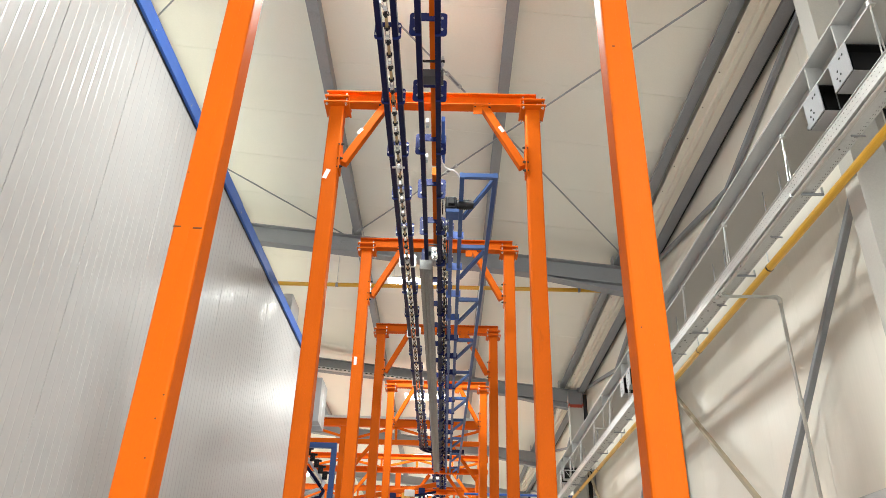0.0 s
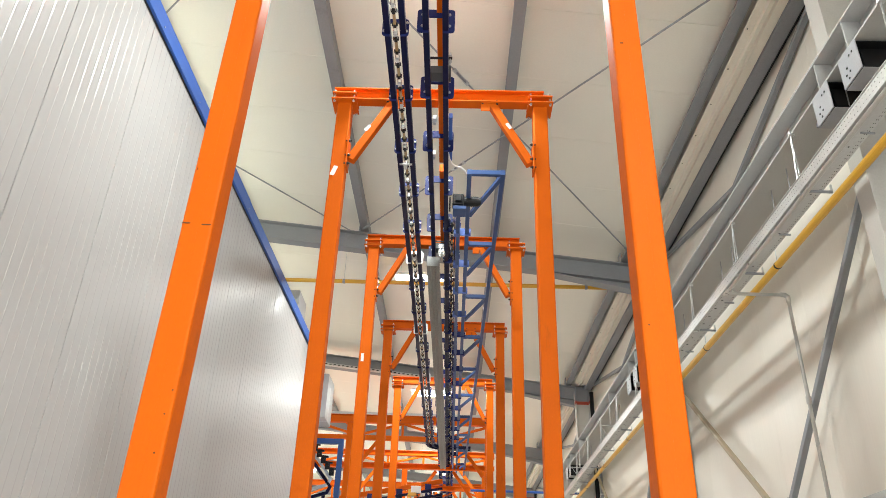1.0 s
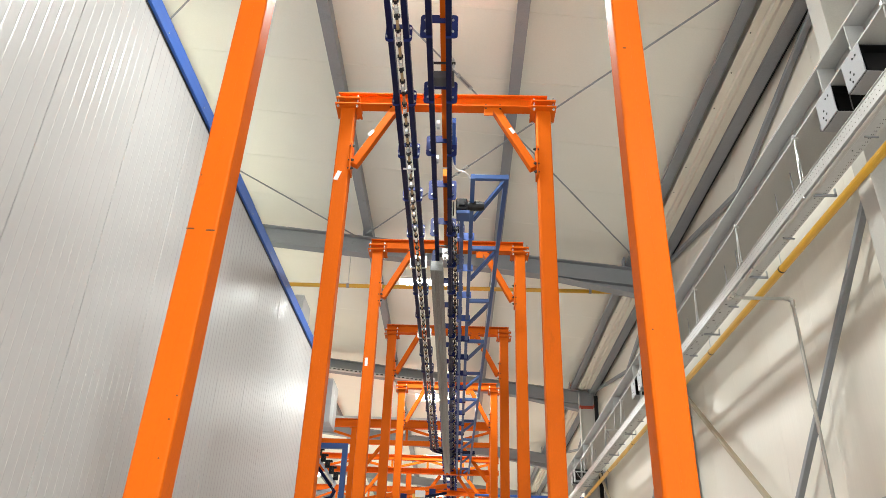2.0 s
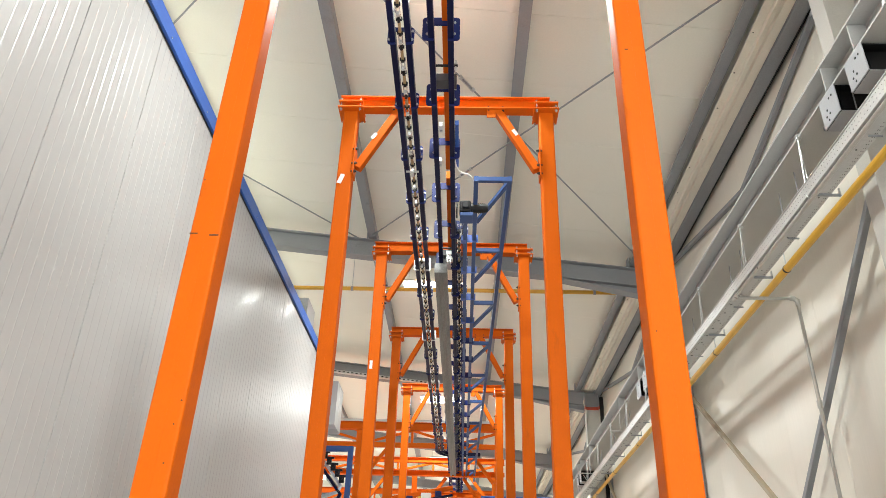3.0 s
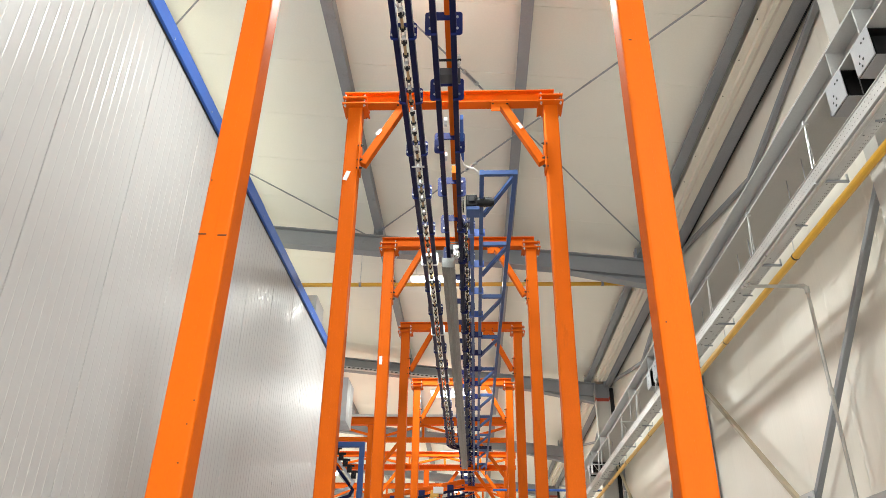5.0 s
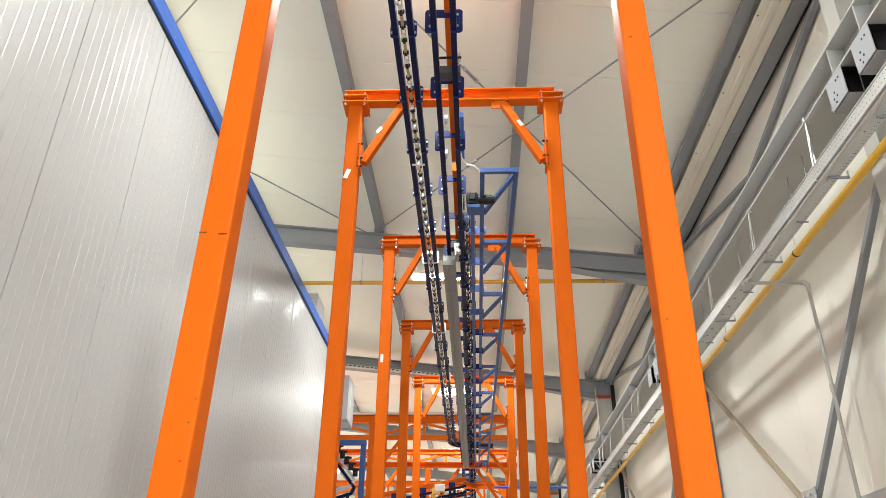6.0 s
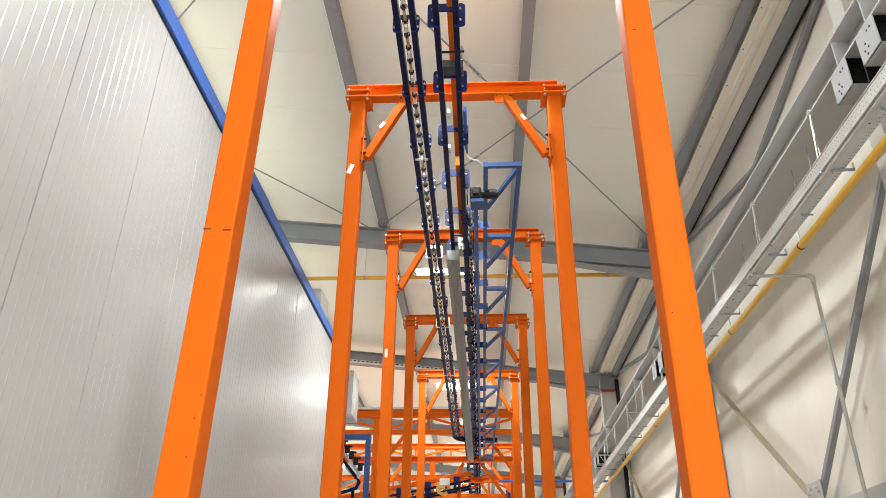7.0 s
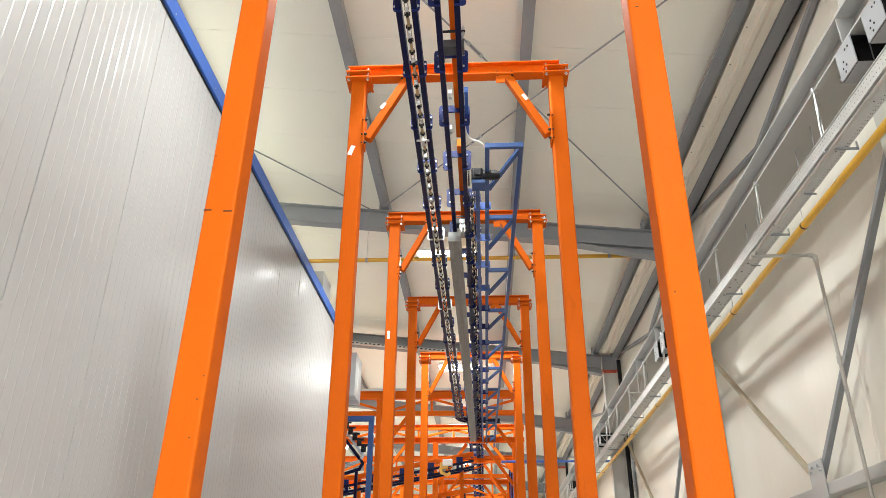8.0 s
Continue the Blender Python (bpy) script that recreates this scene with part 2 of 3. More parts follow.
# steel frames: column, rafter with haunch
for k, y in enumerate(FRAMES):
    fr = thing("hall_frame", "grey steel roof rafter on a pale painted column", "steel frame", "hall frames", at=(0, y, 0))
    part("rafter", bar((-9.0, 0, ROOF(-9.0) - 0.355), (2.78, 0, ROOF(2.78) - 0.355), ibeam(0.17, 0.29, 0.016, 0.01)), GREY, fr)
    for px in PURLINS[1:]:
        ct = solid((px - 0.085, -0.07, ROOF(px) - 0.205), (px - 0.066, 0.07, ROOF(px) - 0.03), 0.002)
        part("purlin_cleat", box(ct, (px - 0.12, -0.07, ROOF(px) - 0.212), (px - 0.066, 0.07, ROOF(px) - 0.204)), GREY, fr)
    hb = bmesh.new()
    plate(hb, [(1.55, 6.562), (2.78, 6.43), (2.78, 6.30), (1.55, 6.55)], 0.012, Matrix.Translation((0, 0.006, 0)) @ Matrix.Rotation(radians(90), 4, "X"))
    sweep(hb, [(1.55, 0, 6.545), (2.78, 0, 6.292)], rect(0.17, 0.014))
    part("haunch", hb, GREY, fr)
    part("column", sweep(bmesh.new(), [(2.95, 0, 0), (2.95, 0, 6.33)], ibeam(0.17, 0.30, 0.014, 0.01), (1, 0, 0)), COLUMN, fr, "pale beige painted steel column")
    part("red_band", sweep(bmesh.new(), [(2.95, 0, 6.33), (2.95, 0, 6.40)], ibeam(0.172, 0.302, 0.016, 0.012), (1, 0, 0)), RED, fr, "red primer band")
    part("column_head", sweep(bmesh.new(), [(2.95, 0, 6.40), (2.95, 0, 6.72)], ibeam(0.17, 0.30, 0.014, 0.01), (1, 0, 0)), GREY, fr)

# purlins: C sections on the rafters
for x in PURLINS:
    z = ROOF(x) - 0.005
    pr = [(-0.06, -0.16), (0.06, -0.16), (0.06, 0), (0.0, 0), (0.0, -0.006), (0.054, -0.006), (0.054, -0.154), (-0.054, -0.154), (-0.054, -0.13), (-0.06, -0.13)]
    tagged(new("purlin", mesh("purlin", sweep(bmesh.new(), [(x, -7, z), (x, 38, z)], pr), GREY)), "grey cold-formed steel roof purlin", "purlin", "roof purlins")

# eaves: ribbed sheet strip, eaves beam and shadow gap
for a, b in zip(FRAMES, FRAMES[1:]):
    bm = bmesh.new()
    xs, prof = 2.748, []
    for u, v in ((0, -0.02), (0.006, -0.02), (0.012, 0), (0.105, 0), (0.114, -0.036), (0.124, -0.036), (0.135, 0), (0.185, 0), (0.194, -0.036), (0.204, -0.036), (0.215, 0), (0.32, 0)):
        prof.append((xs + 0.85 * u, 6.71 + v - 0.05 * u))
    prof += [(p[0], p[1] + 0.006) for p in reversed(prof)]
    sweep(bm, [(0, a + 0.25, 0), (0, b - 0.25, 0)], prof)
    strip = thing("eaves_sheet", "beige ribbed sheet strip under the eaves", "cladding strip", "eaves strips")
    part("sheet", bm, BEIGE, strip)
    for k in range(10):
        yy = a + 0.45 + 0.54 * k
        part("screw", cyl(bmesh.new(), (xs + 0.035, yy, 6.702), (xs + 0.035, yy, 6.714), 0.007, 6), BLACK, strip)
tagged(new("eaves_beam", mesh("eaves_beam", bar((3.085, -7, 6.72), (3.085, 38, 6.72), rect(0.14, 0.12, 0.008)), GREY)), "grey steel eaves beam along the wall top", "beam")

# Black strip puts the shade of the gap between beam and wall into colour.
tagged(new("eaves_seal", mesh("eaves_seal", bar((3.172, -7, 6.73), (3.172, 38, 6.73), rect(0.06, 0.05, 0.006)), BLACK)), "black strip for the shaded gap behind the eaves beam", "seal")

# ---- crane beam, tray and pipes along the east wall ----
crane = thing("crane_beam", "grey steel crane runway beam on column brackets", "beam", at=(0, 0, 0))
part("beam", bar((2.645, -7, 5.02), (2.645, 38, 5.02), ibeam(0.25, 0.24, 0.014, 0.01)), LIGHTGREY, crane)
for y in FRAMES:
    part("bracket", solid((2.64, y - 0.07, 4.86), (2.82, y + 0.07, 4.897), 0.004), GREY, crane)
    for d in (-0.66, -0.27):
        part("stiffener", solid((2.525, y + d - 0.006, 4.916), (2.765, y + d + 0.006, 5.124)), LIGHTGREY, crane)

part("ledge", solid((2.769, -7, 4.90), (2.83, 38, 4.912), 0.002), LIGHTGREY, crane)

# hollow steel consoles under the crane beam, with bored end plates
for y in FRAMES:
    for d in (-0.755, -0.385):
        c = thing("steel_console", "hollow black steel console with a white bored end plate", "bracket", "consoles under the crane beam", at=(2.51, y + d, 4.678))
        bm = bmesh.new()
        box(bm, (0.01, 0, 0), (0.28, 0.21, 0.008))
        box(bm, (0.01, 0, 0.195), (0.28, 0.21, 0.203))
        box(bm, (0.01, 0.202, 0.008), (0.28, 0.21, 0.195))
        box(bm, (0.06, 0.06, 0.008), (0.28, 0.068, 0.195))
        part("hollow_section", bm, BLACK, c)
        part("underside", solid((0.01, 0.0, -0.005), (0.28, 0.21, -0.001)), PLATE, c)
        plate_ob = part("end_plate", solid((0, 0.0, 0.0), (0.008, 0.212, 0.216), 0.002), PLATE, c, "white end plate with bolt holes")
        for hy, hz in ((0.02, 0.165), (0.055, 0.165), (0.08, 0.065), (0.125, 0.065), (0.105, 0.105), (0.105, 0.03)):
            part("bolt_hole", cyl(bmesh.new(), (-0.002, hy + 0.03, hz), (0.004, hy + 0.03, hz), 0.008, 8), BLACK, plate_ob)

# perforated cable tray hung from the crane beam
tray = thing("cable_tray", "galvanised perforated cable tray hung on threaded rods", "cable tray", at=(0, 0, 0))
TZ = 4.415
TX0, TX1 = 2.495, 2.635
part("tray_bottom", solid((TX0, -7, TZ), (TX1, 38, TZ + 0.004)), TRAY, tray)
part("tray_side", solid((TX0 - 0.004, -7, TZ), (TX0, 38, TZ + 0.095)), TRAY, tray)
part("tray_side", solid((TX1, -7, TZ), (TX1 + 0.004, 38, TZ + 0.06)), TRAY, tray)
part("tray_rim", solid((TX0 - 0.012, -7, TZ + 0.091), (TX0 - 0.004, 38, TZ + 0.096)), TRAY, tray)
slots = bmesh.new()
for k in range(330):
    yy = 2.6 + 0.036 * k
    for xx in (TX0 + 0.022, TX1 - 0.024, TX1 - 0.012):
        box(slots, (xx - 0.002, yy, TZ - 0.0012), (xx + 0.002, yy + 0.008, TZ - 0.0003))
    for dz in (0.030, 0.066):
        box(slots, (TX0 - 0.0052, yy, TZ + dz), (TX0 - 0.0043, yy + 0.008, TZ + dz + 0.0035))
for k in range(70):
    yy = 2.62 + 0.1825 * k
    cyl(slots, (2.541, yy, TZ - 0.0016), (2.541, yy, TZ - 0.0004), 0.011, 8)
    if k % 3 == 0:
        cyl(slots, (2.575, yy + 0.06, TZ - 0.0016), (2.575, yy + 0.06, TZ - 0.0004), 0.006, 8)
tagged(part("perforation", slots, DARK, tray), kind="stuff")
for k in range(21):
    yy = 1.80 + 1.25 * k
    part("flange_clamp", solid((2.505, yy - 0.014, 4.888), (2.545, yy + 0.014, 4.925), 0.003), GALV, tray)
    part("cross_bar", solid((2.545, yy - 0.035, TZ - 0.018), (2.70, yy - 0.02, TZ - 0.003)), GREY, tray)
    part("cross_bar", solid((2.575, yy + 0.57, TZ - 0.012), (2.66, yy + 0.58, TZ - 0.002)), GREY, tray)
    part("clip", solid((2.69, yy - 0.035, TZ - 0.016), (2.70, yy - 0.02, TZ + 0.045)), GALV, tray)
    part("hanger_rod", cyl(bmesh.new(), (2.52, yy, 4.90), (2.494, yy + 0.01, TZ - 0.01), 0.005, 6), GALV, tray)
    part("hanger_rod", cyl(bmesh.new(), (2.53, yy + 0.02, 4.90), (2.512, yy - 0.01, TZ), 0.005, 6), GALV, tray)
    part("saddle", solid((2.485, yy - 0.012, TZ - 0.022), (2.535, yy + 0.012, TZ - 0.016), 0.002), GALV, tray)
    for d in (0.42, 0.72):
        part("hanger_rod", cyl(bmesh.new(), (2.655, yy + d, 4.90), (2.645, yy + d, TZ + 0.055), 0.0045, 6), GREY, tray)

# light rod brackets under the crane beam
for yb in (11.08, 14.0, 16.9):
    part("stiffener", solid((2.525, yb - 0.006, 4.916), (2.765, yb + 0.006, 5.124)), LIGHTGREY, crane)
    rb = thing("rod_bracket", "thin galvanised rod bracket hung under the crane beam", "bracket", "rod brackets", at=(2.53, yb, 4.905))
    part("rod", cyl(bmesh.new(), (0, 0, 0), (-0.01, 0.01, -0.29), 0.006, 6), GALV, rb)
    part("rod", cyl(bmesh.new(), (0, -0.80, 0), (-0.01, 0.0, -0.29), 0.006, 6), GALV, rb)
    part("arm", solid((-0.17, 0.0, -0.30), (0.16, 0.02, -0.285), 0.002), GALV, rb)
    part("tie", cyl(bmesh.new(), (-0.16, 0.01, -0.29), (-0.03, 0.01, -0.485), 0.004, 6), GALV, rb)

conduit = thing("air_pipe", "bare steel air pipe with a drop along the wall", "pipe", at=(0, 0, 0))
CZ = 4.395
part("run", cyl(bmesh.new(), (2.517, -7, CZ), (2.517, 5.92, CZ), 0.016, 10), PIPEGREY, conduit)
part("drop", sweep(bmesh.new(), [(2.517, 5.87, CZ - 0.015), (2.99, 5.87, CZ - 0.015), (3.018, 5.87, CZ - 0.025), (3.026, 5.87, CZ - 0.05), (3.026, 5.87, 0.0)], ring(0.015, 10), (0, 1, 0)), PIPEGREY, conduit)
part("tee", cyl(cyl(bmesh.new(), (2.517, 5.81, CZ), (2.517, 5.93, CZ), 0.024, 10), (2.517, 5.87, CZ - 0.01), (2.585, 5.87, CZ - 0.015), 0.022, 10), PIPEGREY, conduit)
part("elbow", sweep(bmesh.new(), [(2.97, 5.87, CZ - 0.015), (3.0, 5.87, CZ - 0.015), (3.026, 5.87, CZ - 0.035), (3.026, 5.87, CZ - 0.08)], ring(0.021, 10), (0, 1, 0)), PIPEGREY, conduit)
part("coupling", cyl(bmesh.new(), (3.026, 5.87, 3.42), (3.026, 5.87, 3.48), 0.021, 10), PIPEGREY, conduit)

# wall bracing between the columns
for a, b in zip(FRAMES, FRAMES[1:]):
    mid = (a + b) / 2 - 0.17
    br = thing("wall_brace", "grey steel angle braces meeting on a girt plate", "brace", "wall bracing", at=(0, 0, 0))
    part("brace_arm", bar((3.12, mid, 2.70), (3.12, a + 0.12, 4.98), rect(0.052, 0.052, 0.006), (1, 0, 0)), GREY, br)
    part("brace_arm", bar((3.12, mid, 2.61), (3.12, b - 0.12, 4.95), rect(0.046, 0.046, 0.006), (1, 0, 0)), TAN, br, "tan painted brace")
    gus = part("gusset", solid((3.075, mid - 0.15, 2.52), (3.085, mid + 0.15, 2.84), 0.003), LIGHTGREY, br)
    for dy, dz in ((-0.10, 0.06), (-0.06, 0.10), (0.10, 0.06), (0.06, 0.10)):
        part("bolt", cyl(bmesh.new(), (3.055, mid + dy, 2.69 + dz), (3.075, mid + dy, 2.69 + dz), 0.013, 6), GALV, gus)
    part("upper_arm", bar((3.175, a + 0.15, 6.72), (3.175, mid, 6.12), rect(0.055, 0.055, 0.006), (1, 0, 0)), GREY, br)
    part("upper_arm", bar((3.175, b - 0.15, 6.72), (3.175, mid, 6.12), rect(0.055, 0.055, 0.006), (1, 0, 0)), GREY, br)
girt = tagged(new("girt", mesh("girt", bar((3.15, -7, 2.585), (3.15, 38, 2.585), rect(0.12, 0.10, 0.008)), LIGHTGREY)), "light grey steel girt along the wall", "beam")

# roof bracing rods with turnbuckles, in the one braced bay
for s_, (x0, ya, x1, yb) in enumerate(((-1.25, 9.80, 2.66, 4.41), (-1.25, 4.25, 2.66, 9.53), (-1.25, 10.15, -7.10, 4.15), (-1.25, 3.96, -7.10, 9.85))):
    zo = -0.19 - 0.025 * (s_ % 2)
    p, q = Vector((x0, ya, ROOF(x0) + zo)), Vector((x1, yb, ROOF(x1) + zo))
    rod = thing("bracing_rod", "dark steel roof bracing rod with a turnbuckle", "tie rod", "roof bracing", at=(0, 0, 0))
    part("rod", cyl(bmesh.new(), p, q, 0.010, 8), GREY, rod)
    d = (q - p).normalized()
    c = p + d * (q - p).length * 0.36
    tb = bmesh.new()
    for w in (-0.018, 0.018):
        side = d.cross(Vector((0, 0, 1))).normalized() * w
        cyl(tb, c - d * 0.11 + side, c + d * 0.11 + side, 0.006, 6)
    for e in (-0.11, 0.11):
        cyl(tb, c + d * (e - 0.018), c + d * (e + 0.018), 0.024, 8)
    part("turnbuckle", tb, GALV, rod)
    for e, o in ((p, d), (q, -d)):
        part("end_fork", cyl(bmesh.new(), e, e + o * 0.16, 0.02, 8), GREY, rod)

gas = thing("gas_pipe", "yellow painted gas pipe with clamps along the wall", "pipe", at=(0, 0, 0))
part("pipe", cyl(bmesh.new(), (2.79, -7, 4.443), (2.79, 38, 4.443), 0.031, 14), YELLOW, gas)
for k in range(18):
    yy = 5.44 + 1.9 * (k - 2)
    part("clamp", cyl(bmesh.new(), (2.79, yy - 0.008, 4.443), (2.79, yy + 0.008, 4.443), 0.034, 14), BLACK, gas)
    part("clamp_rod", cyl(bmesh.new(), (2.79, yy, 4.476), (2.79, yy, 4.905), 0.005, 6), GALV, gas)
gasx = thing("gas_pipe", "yellow painted gas pipe hung across the hall", "pipe", at=(0, 0, 0))
for hx in (-1.61, 0.68, 2.2):
    part("hanger_rod", cyl(bmesh.new(), (hx, 10.6, 6.69), (hx, 10.6, ROOF(hx) - 0.1), 0.005, 6), GALV, gasx)
    part("clamp", cyl(bmesh.new(), (hx - 0.02, 10.6, 6.66), (hx + 0.02, 10.6, 6.66), 0.037, 12), GREY, gasx)
part("pipe", cyl(bmesh.new(), (-9, 10.6, 6.66), (3.0, 10.6, 6.66), 0.032, 12), YELLOW, gasx)

# ---- painting booth ----
BX, BTOP, BEND = -2.45, 6.18, 13.75
booth = thing("paint_booth", "large white insulated panel booth with blue top trim", "booth", at=(BX, 0, 0))
booth.rotation_euler = (0, 0, -0.006)
part("core", solid((-3.0, -6.0, 0), (-0.045, BEND - 0.01, BTOP - 0.01)), DARK, booth)
# Unseen pale roof, added to throw lamp light up at the ceiling.
part("roof_panel", solid((-3.0, -6.0, BTOP - 0.008), (-0.31, BEND - 0.01, BTOP + 0.02)), CREAM, booth, "pale booth roof, unseen, added to bounce light upward")


def ribbed_panel(width, height, pitch=0.0993, deep=0.0015, half=0.006):
    """A sheet with slender rounded ribs from top to bottom and folded edges."""
    bm = bmesh.new()
    prof = [(-0.04, 0.0), (-0.003, 0.0), (0.0, 0.003)]
    n = int(width / pitch + 0.5)
    for k in range(1, n):
        y = k * width / n
        prof += [(0.0, y - half), (deep * 0.75, y - half * 0.5), (deep, y), (deep * 0.75, y + half * 0.5), (0.0, y + half)]
    prof += [(0.0, width - 0.003), (-0.003, width), (-0.04, width)]
    lo = [bm.verts.new((x, y, 0)) for x, y in prof]
    hi = [bm.verts.new((x, y, height)) for x, y in prof]
    for a in range(len(prof)):
        b = (a + 1) % len(prof)
        f = bm.faces.new((lo[a], lo[b], hi[b], hi[a]))
        f.material_index = 1 if max(prof[a][0], prof[b][0]) > 0.0001 else 0
    bm.faces.new(lo)
    bm.faces.new(hi)
    data = mesh("panel", bm, PANEL)
    data.materials.append(RIB)
    return data


pan = ribbed_panel(0.993, BTOP)
JOINT = 3.62
for y in [JOINT + i for i in range(-9, 11)]:
    if y + 1 < BEND + 0.2:
        put("panel", pan, booth, pose(0, y + 0.002, 0))
# The dark line below the trim is shade, drawn as a black strip.
part("top_seal", solid((0.003, -6.0, BTOP - 0.034), (0.008, BEND, BTOP - 0.011)), BLACK, booth, "black strip for the shadow line under the trim")
for ya, yb, h in ((-6.0, 7.72, 0.165), (7.725, BEND, 0.155)):
    t0, t1 = BTOP - 0.01, BTOP + h
    prof = [(-0.3, t1), (0.030, t1), (0.035, t1 - 0.006), (0.035, t0), (0.003, t0), (0.003, t0 + 0.01), (0.030, t0 + 0.01), (0.030, t1 - 0.008), (-0.3, t1 - 0.006)]
    part("top_trim", sweep(bmesh.new(), [(0, ya, 0), (0, yb, 0)], prof), TRIMBLUE, booth, "bright blue folded metal trim")
for k in range(20):
    part("rivet", cyl(bmesh.new(), (0.034, -5.3 + k, BTOP + 0.03), (0.041, -5.3 + k, BTOP + 0.03), 0.009, 8), CHROME, booth)
part("corner_trim", solid((-0.3, BEND - 0.005, 0), (0.02, BEND + 0.03, BTOP - 0.012), 0.004), TRIMBLUE, booth)
part("corner_cover", solid((0.0, BEND - 0.09, 0), (0.014, BEND - 0.006, BTOP - 0.012), 0.003), GALV, booth)

# ---- orange portal frames ----
COL = 0.12


def portal(y, left, right, x0, x1, top=5.785, lean=0.0):
    """Columns at left and right, the beam from x0 to x1; lean: how far the left column's foot stands out."""
    fr = thing("portal_frame", "orange painted steel portal carrying the overhead conveyor", "portal frame", "orange portals", at=(0, y, 0))
    zb = top - 0.12
    part("beam", bar((x0, 0.05, top - 0.06), (x1, 0.05, top - 0.06), ibeam(0.1, 0.12, 0.009, 0.007)), ORANGE, fr)
    for x in (left, right):
        s = 1 if x > 0 else -1
        off = lean if s < 0 else 0.0
        part("column", sweep(bmesh.new(), [(x - off, 0.06, 0), (x, 0.06, zb - 0.047)], rect(COL, COL, 0.011), (0, 1, 0)), ORANGE, fr)
        part("weld_seam", sweep(bmesh.new(), [(x - off + 0.004, 0.0005, 0.02), (x + 0.004, 0.0005, zb - 0.06)], rect(0.003, 0.002), (0, 1, 0)), ORANGE, fr)
        part("base_plate", solid((x - off - 0.11, -0.05, 0), (x - off + 0.11, 0.17, 0.015)), ORANGE, fr)
        part("packing_plate", solid((x - 0.06, -0.01, zb - 0.034), (x + 0.06, 0.11, zb - 0.001)), ORANGE, fr)
        cap = part("cap_plate", solid((x - 0.105, -0.06, zb - 0.047), (x + 0.105, 0.16, zb - 0.035), 0.003), ORANGE, fr)
        part("clamp_plate", solid((x - 0.10, -0.06, zb + 0.012), (x + 0.10, -0.002, zb + 0.026), 0.002), ORANGE, fr)
        part("clamp_plate", solid((x - 0.10, 0.102, zb + 0.012), (x + 0.10, 0.16, zb + 0.026), 0.002), ORANGE, fr)
        for dx in (-0.08, 0.08):
            for dy in (-0.04, 0.14):
                b = cyl(bmesh.new(), (x + dx, dy, zb - 0.07), (x + dx, dy, zb + 0.055), 0.007, 8)
                cyl(b, (x + dx, dy, zb - 0.060), (x + dx, dy, zb - 0.047), 0.013, 6)
                cyl(b, (x + dx, dy, zb + 0.026), (x + dx, dy, zb + 0.038), 0.013, 6)
                part("bolt", b, CHROME, cap)
        xi, xo = x - s * (COL / 2), x - s * 0.42
        part("brace", bar((xi - s * 0.030, 0.05, zb - 0.60), (xo + s * 0.02, 0.05, zb - 0.005), rect(0.065, 0.07, 0.006), (0, 1, 0)), ORANGE, fr)
        foot = part("brace_plate", solid((min(xi, xi - s * 0.012), -0.012, zb - 0.685), (max(xi, xi - s * 0.012), 0.112, zb - 0.41), 0.002), ORANGE, fr)
        head = part("brace_plate", solid((xo - 0.075, 0.006, zb - 0.010), (xo + 0.075, 0.094, zb - 0.001), 0.002), ORANGE, fr)
        part("gusset", solid((xo - (0.075 if s > 0 else 0.0), 0.012, zb - 0.09), (xo + (0.0 if s > 0 else 0.075), 0.020, zb - 0.011), 0.001), ORANGE, fr)
        for dx in (-0.06, 0.06):
            hb = cyl(bmesh.new(), (xo + dx, 0.02, zb - 0.022), (xo + dx, 0.02, zb + 0.028), 0.007, 8)
            cyl(hb, (xo + dx, 0.02, zb - 0.022), (xo + dx, 0.02, zb - 0.011), 0.012, 6)
            cyl(hb, (xo + dx, 0.02, zb + 0.010), (xo + dx, 0.02, zb + 0.020), 0.012, 6)
            part("bolt", hb, BLACK, head)
        for dz in (-0.44, -0.58, -0.66):
            fb = cyl(bmesh.new(), (xi + s * 0.012, 0.0, zb + dz), (xi - s * 0.035, 0.0, zb + dz), 0.007, 8)
            cyl(fb, (xi - s * 0.012, 0.0, zb + dz), (xi - s * 0.024, 0.0, zb + dz), 0.012, 6)
            part("bolt", fb, BLACK, foot)
    return fr


portal(2.41, -0.785, 0.877, -0.90, 0.95, lean=0.07)
portal(4.93, -0.812, 0.828, -0.91, 0.866)
portal(7.49, -0.790, 0.836, -0.872, 0.88)
portal(10.03, -0.806, 0.812, -0.888, 0.882)
portal(12.59, -0.812, 0.795, -0.905, 0.838)

# ---- overhead conveyor: rails, yokes, chain ----
ZT = 5.32


def arc(cx, cy, r, a0, a1, z, n=8):
    return [(cx + r * math.cos(radians(a0 + (a1 - a0) * k / n)), cy + r * math.sin(radians(a0 + (a1 - a0) * k / n)), z) for k in range(n + 1)]


def yoke_mesh(w, h, slot, deep, material, name="yoke"):
    """An upright plate with rounded corners and a slot from below through which the rails pass."""
    a, s, r = w / 2, slot / 2, 0.024
    out = [(s, deep), (-s, deep), (-s, 0)]
    for cx, cz, t in ((-a + r, r, 270), (-a + r, h - r, 180), (a - r, h - r, 90), (a - r, r, 0)):
        out += [(cx + r * math.cos(radians(t - q)), cz + r * math.sin(radians(t - q))) for q in (0, 30, 60, 90)]
    out.append((s, 0))
    bm = plate(bmesh.new(), out, 0.010, Matrix.Rotation(radians(90), 4, "X"))
    return mesh(name, bm, material)


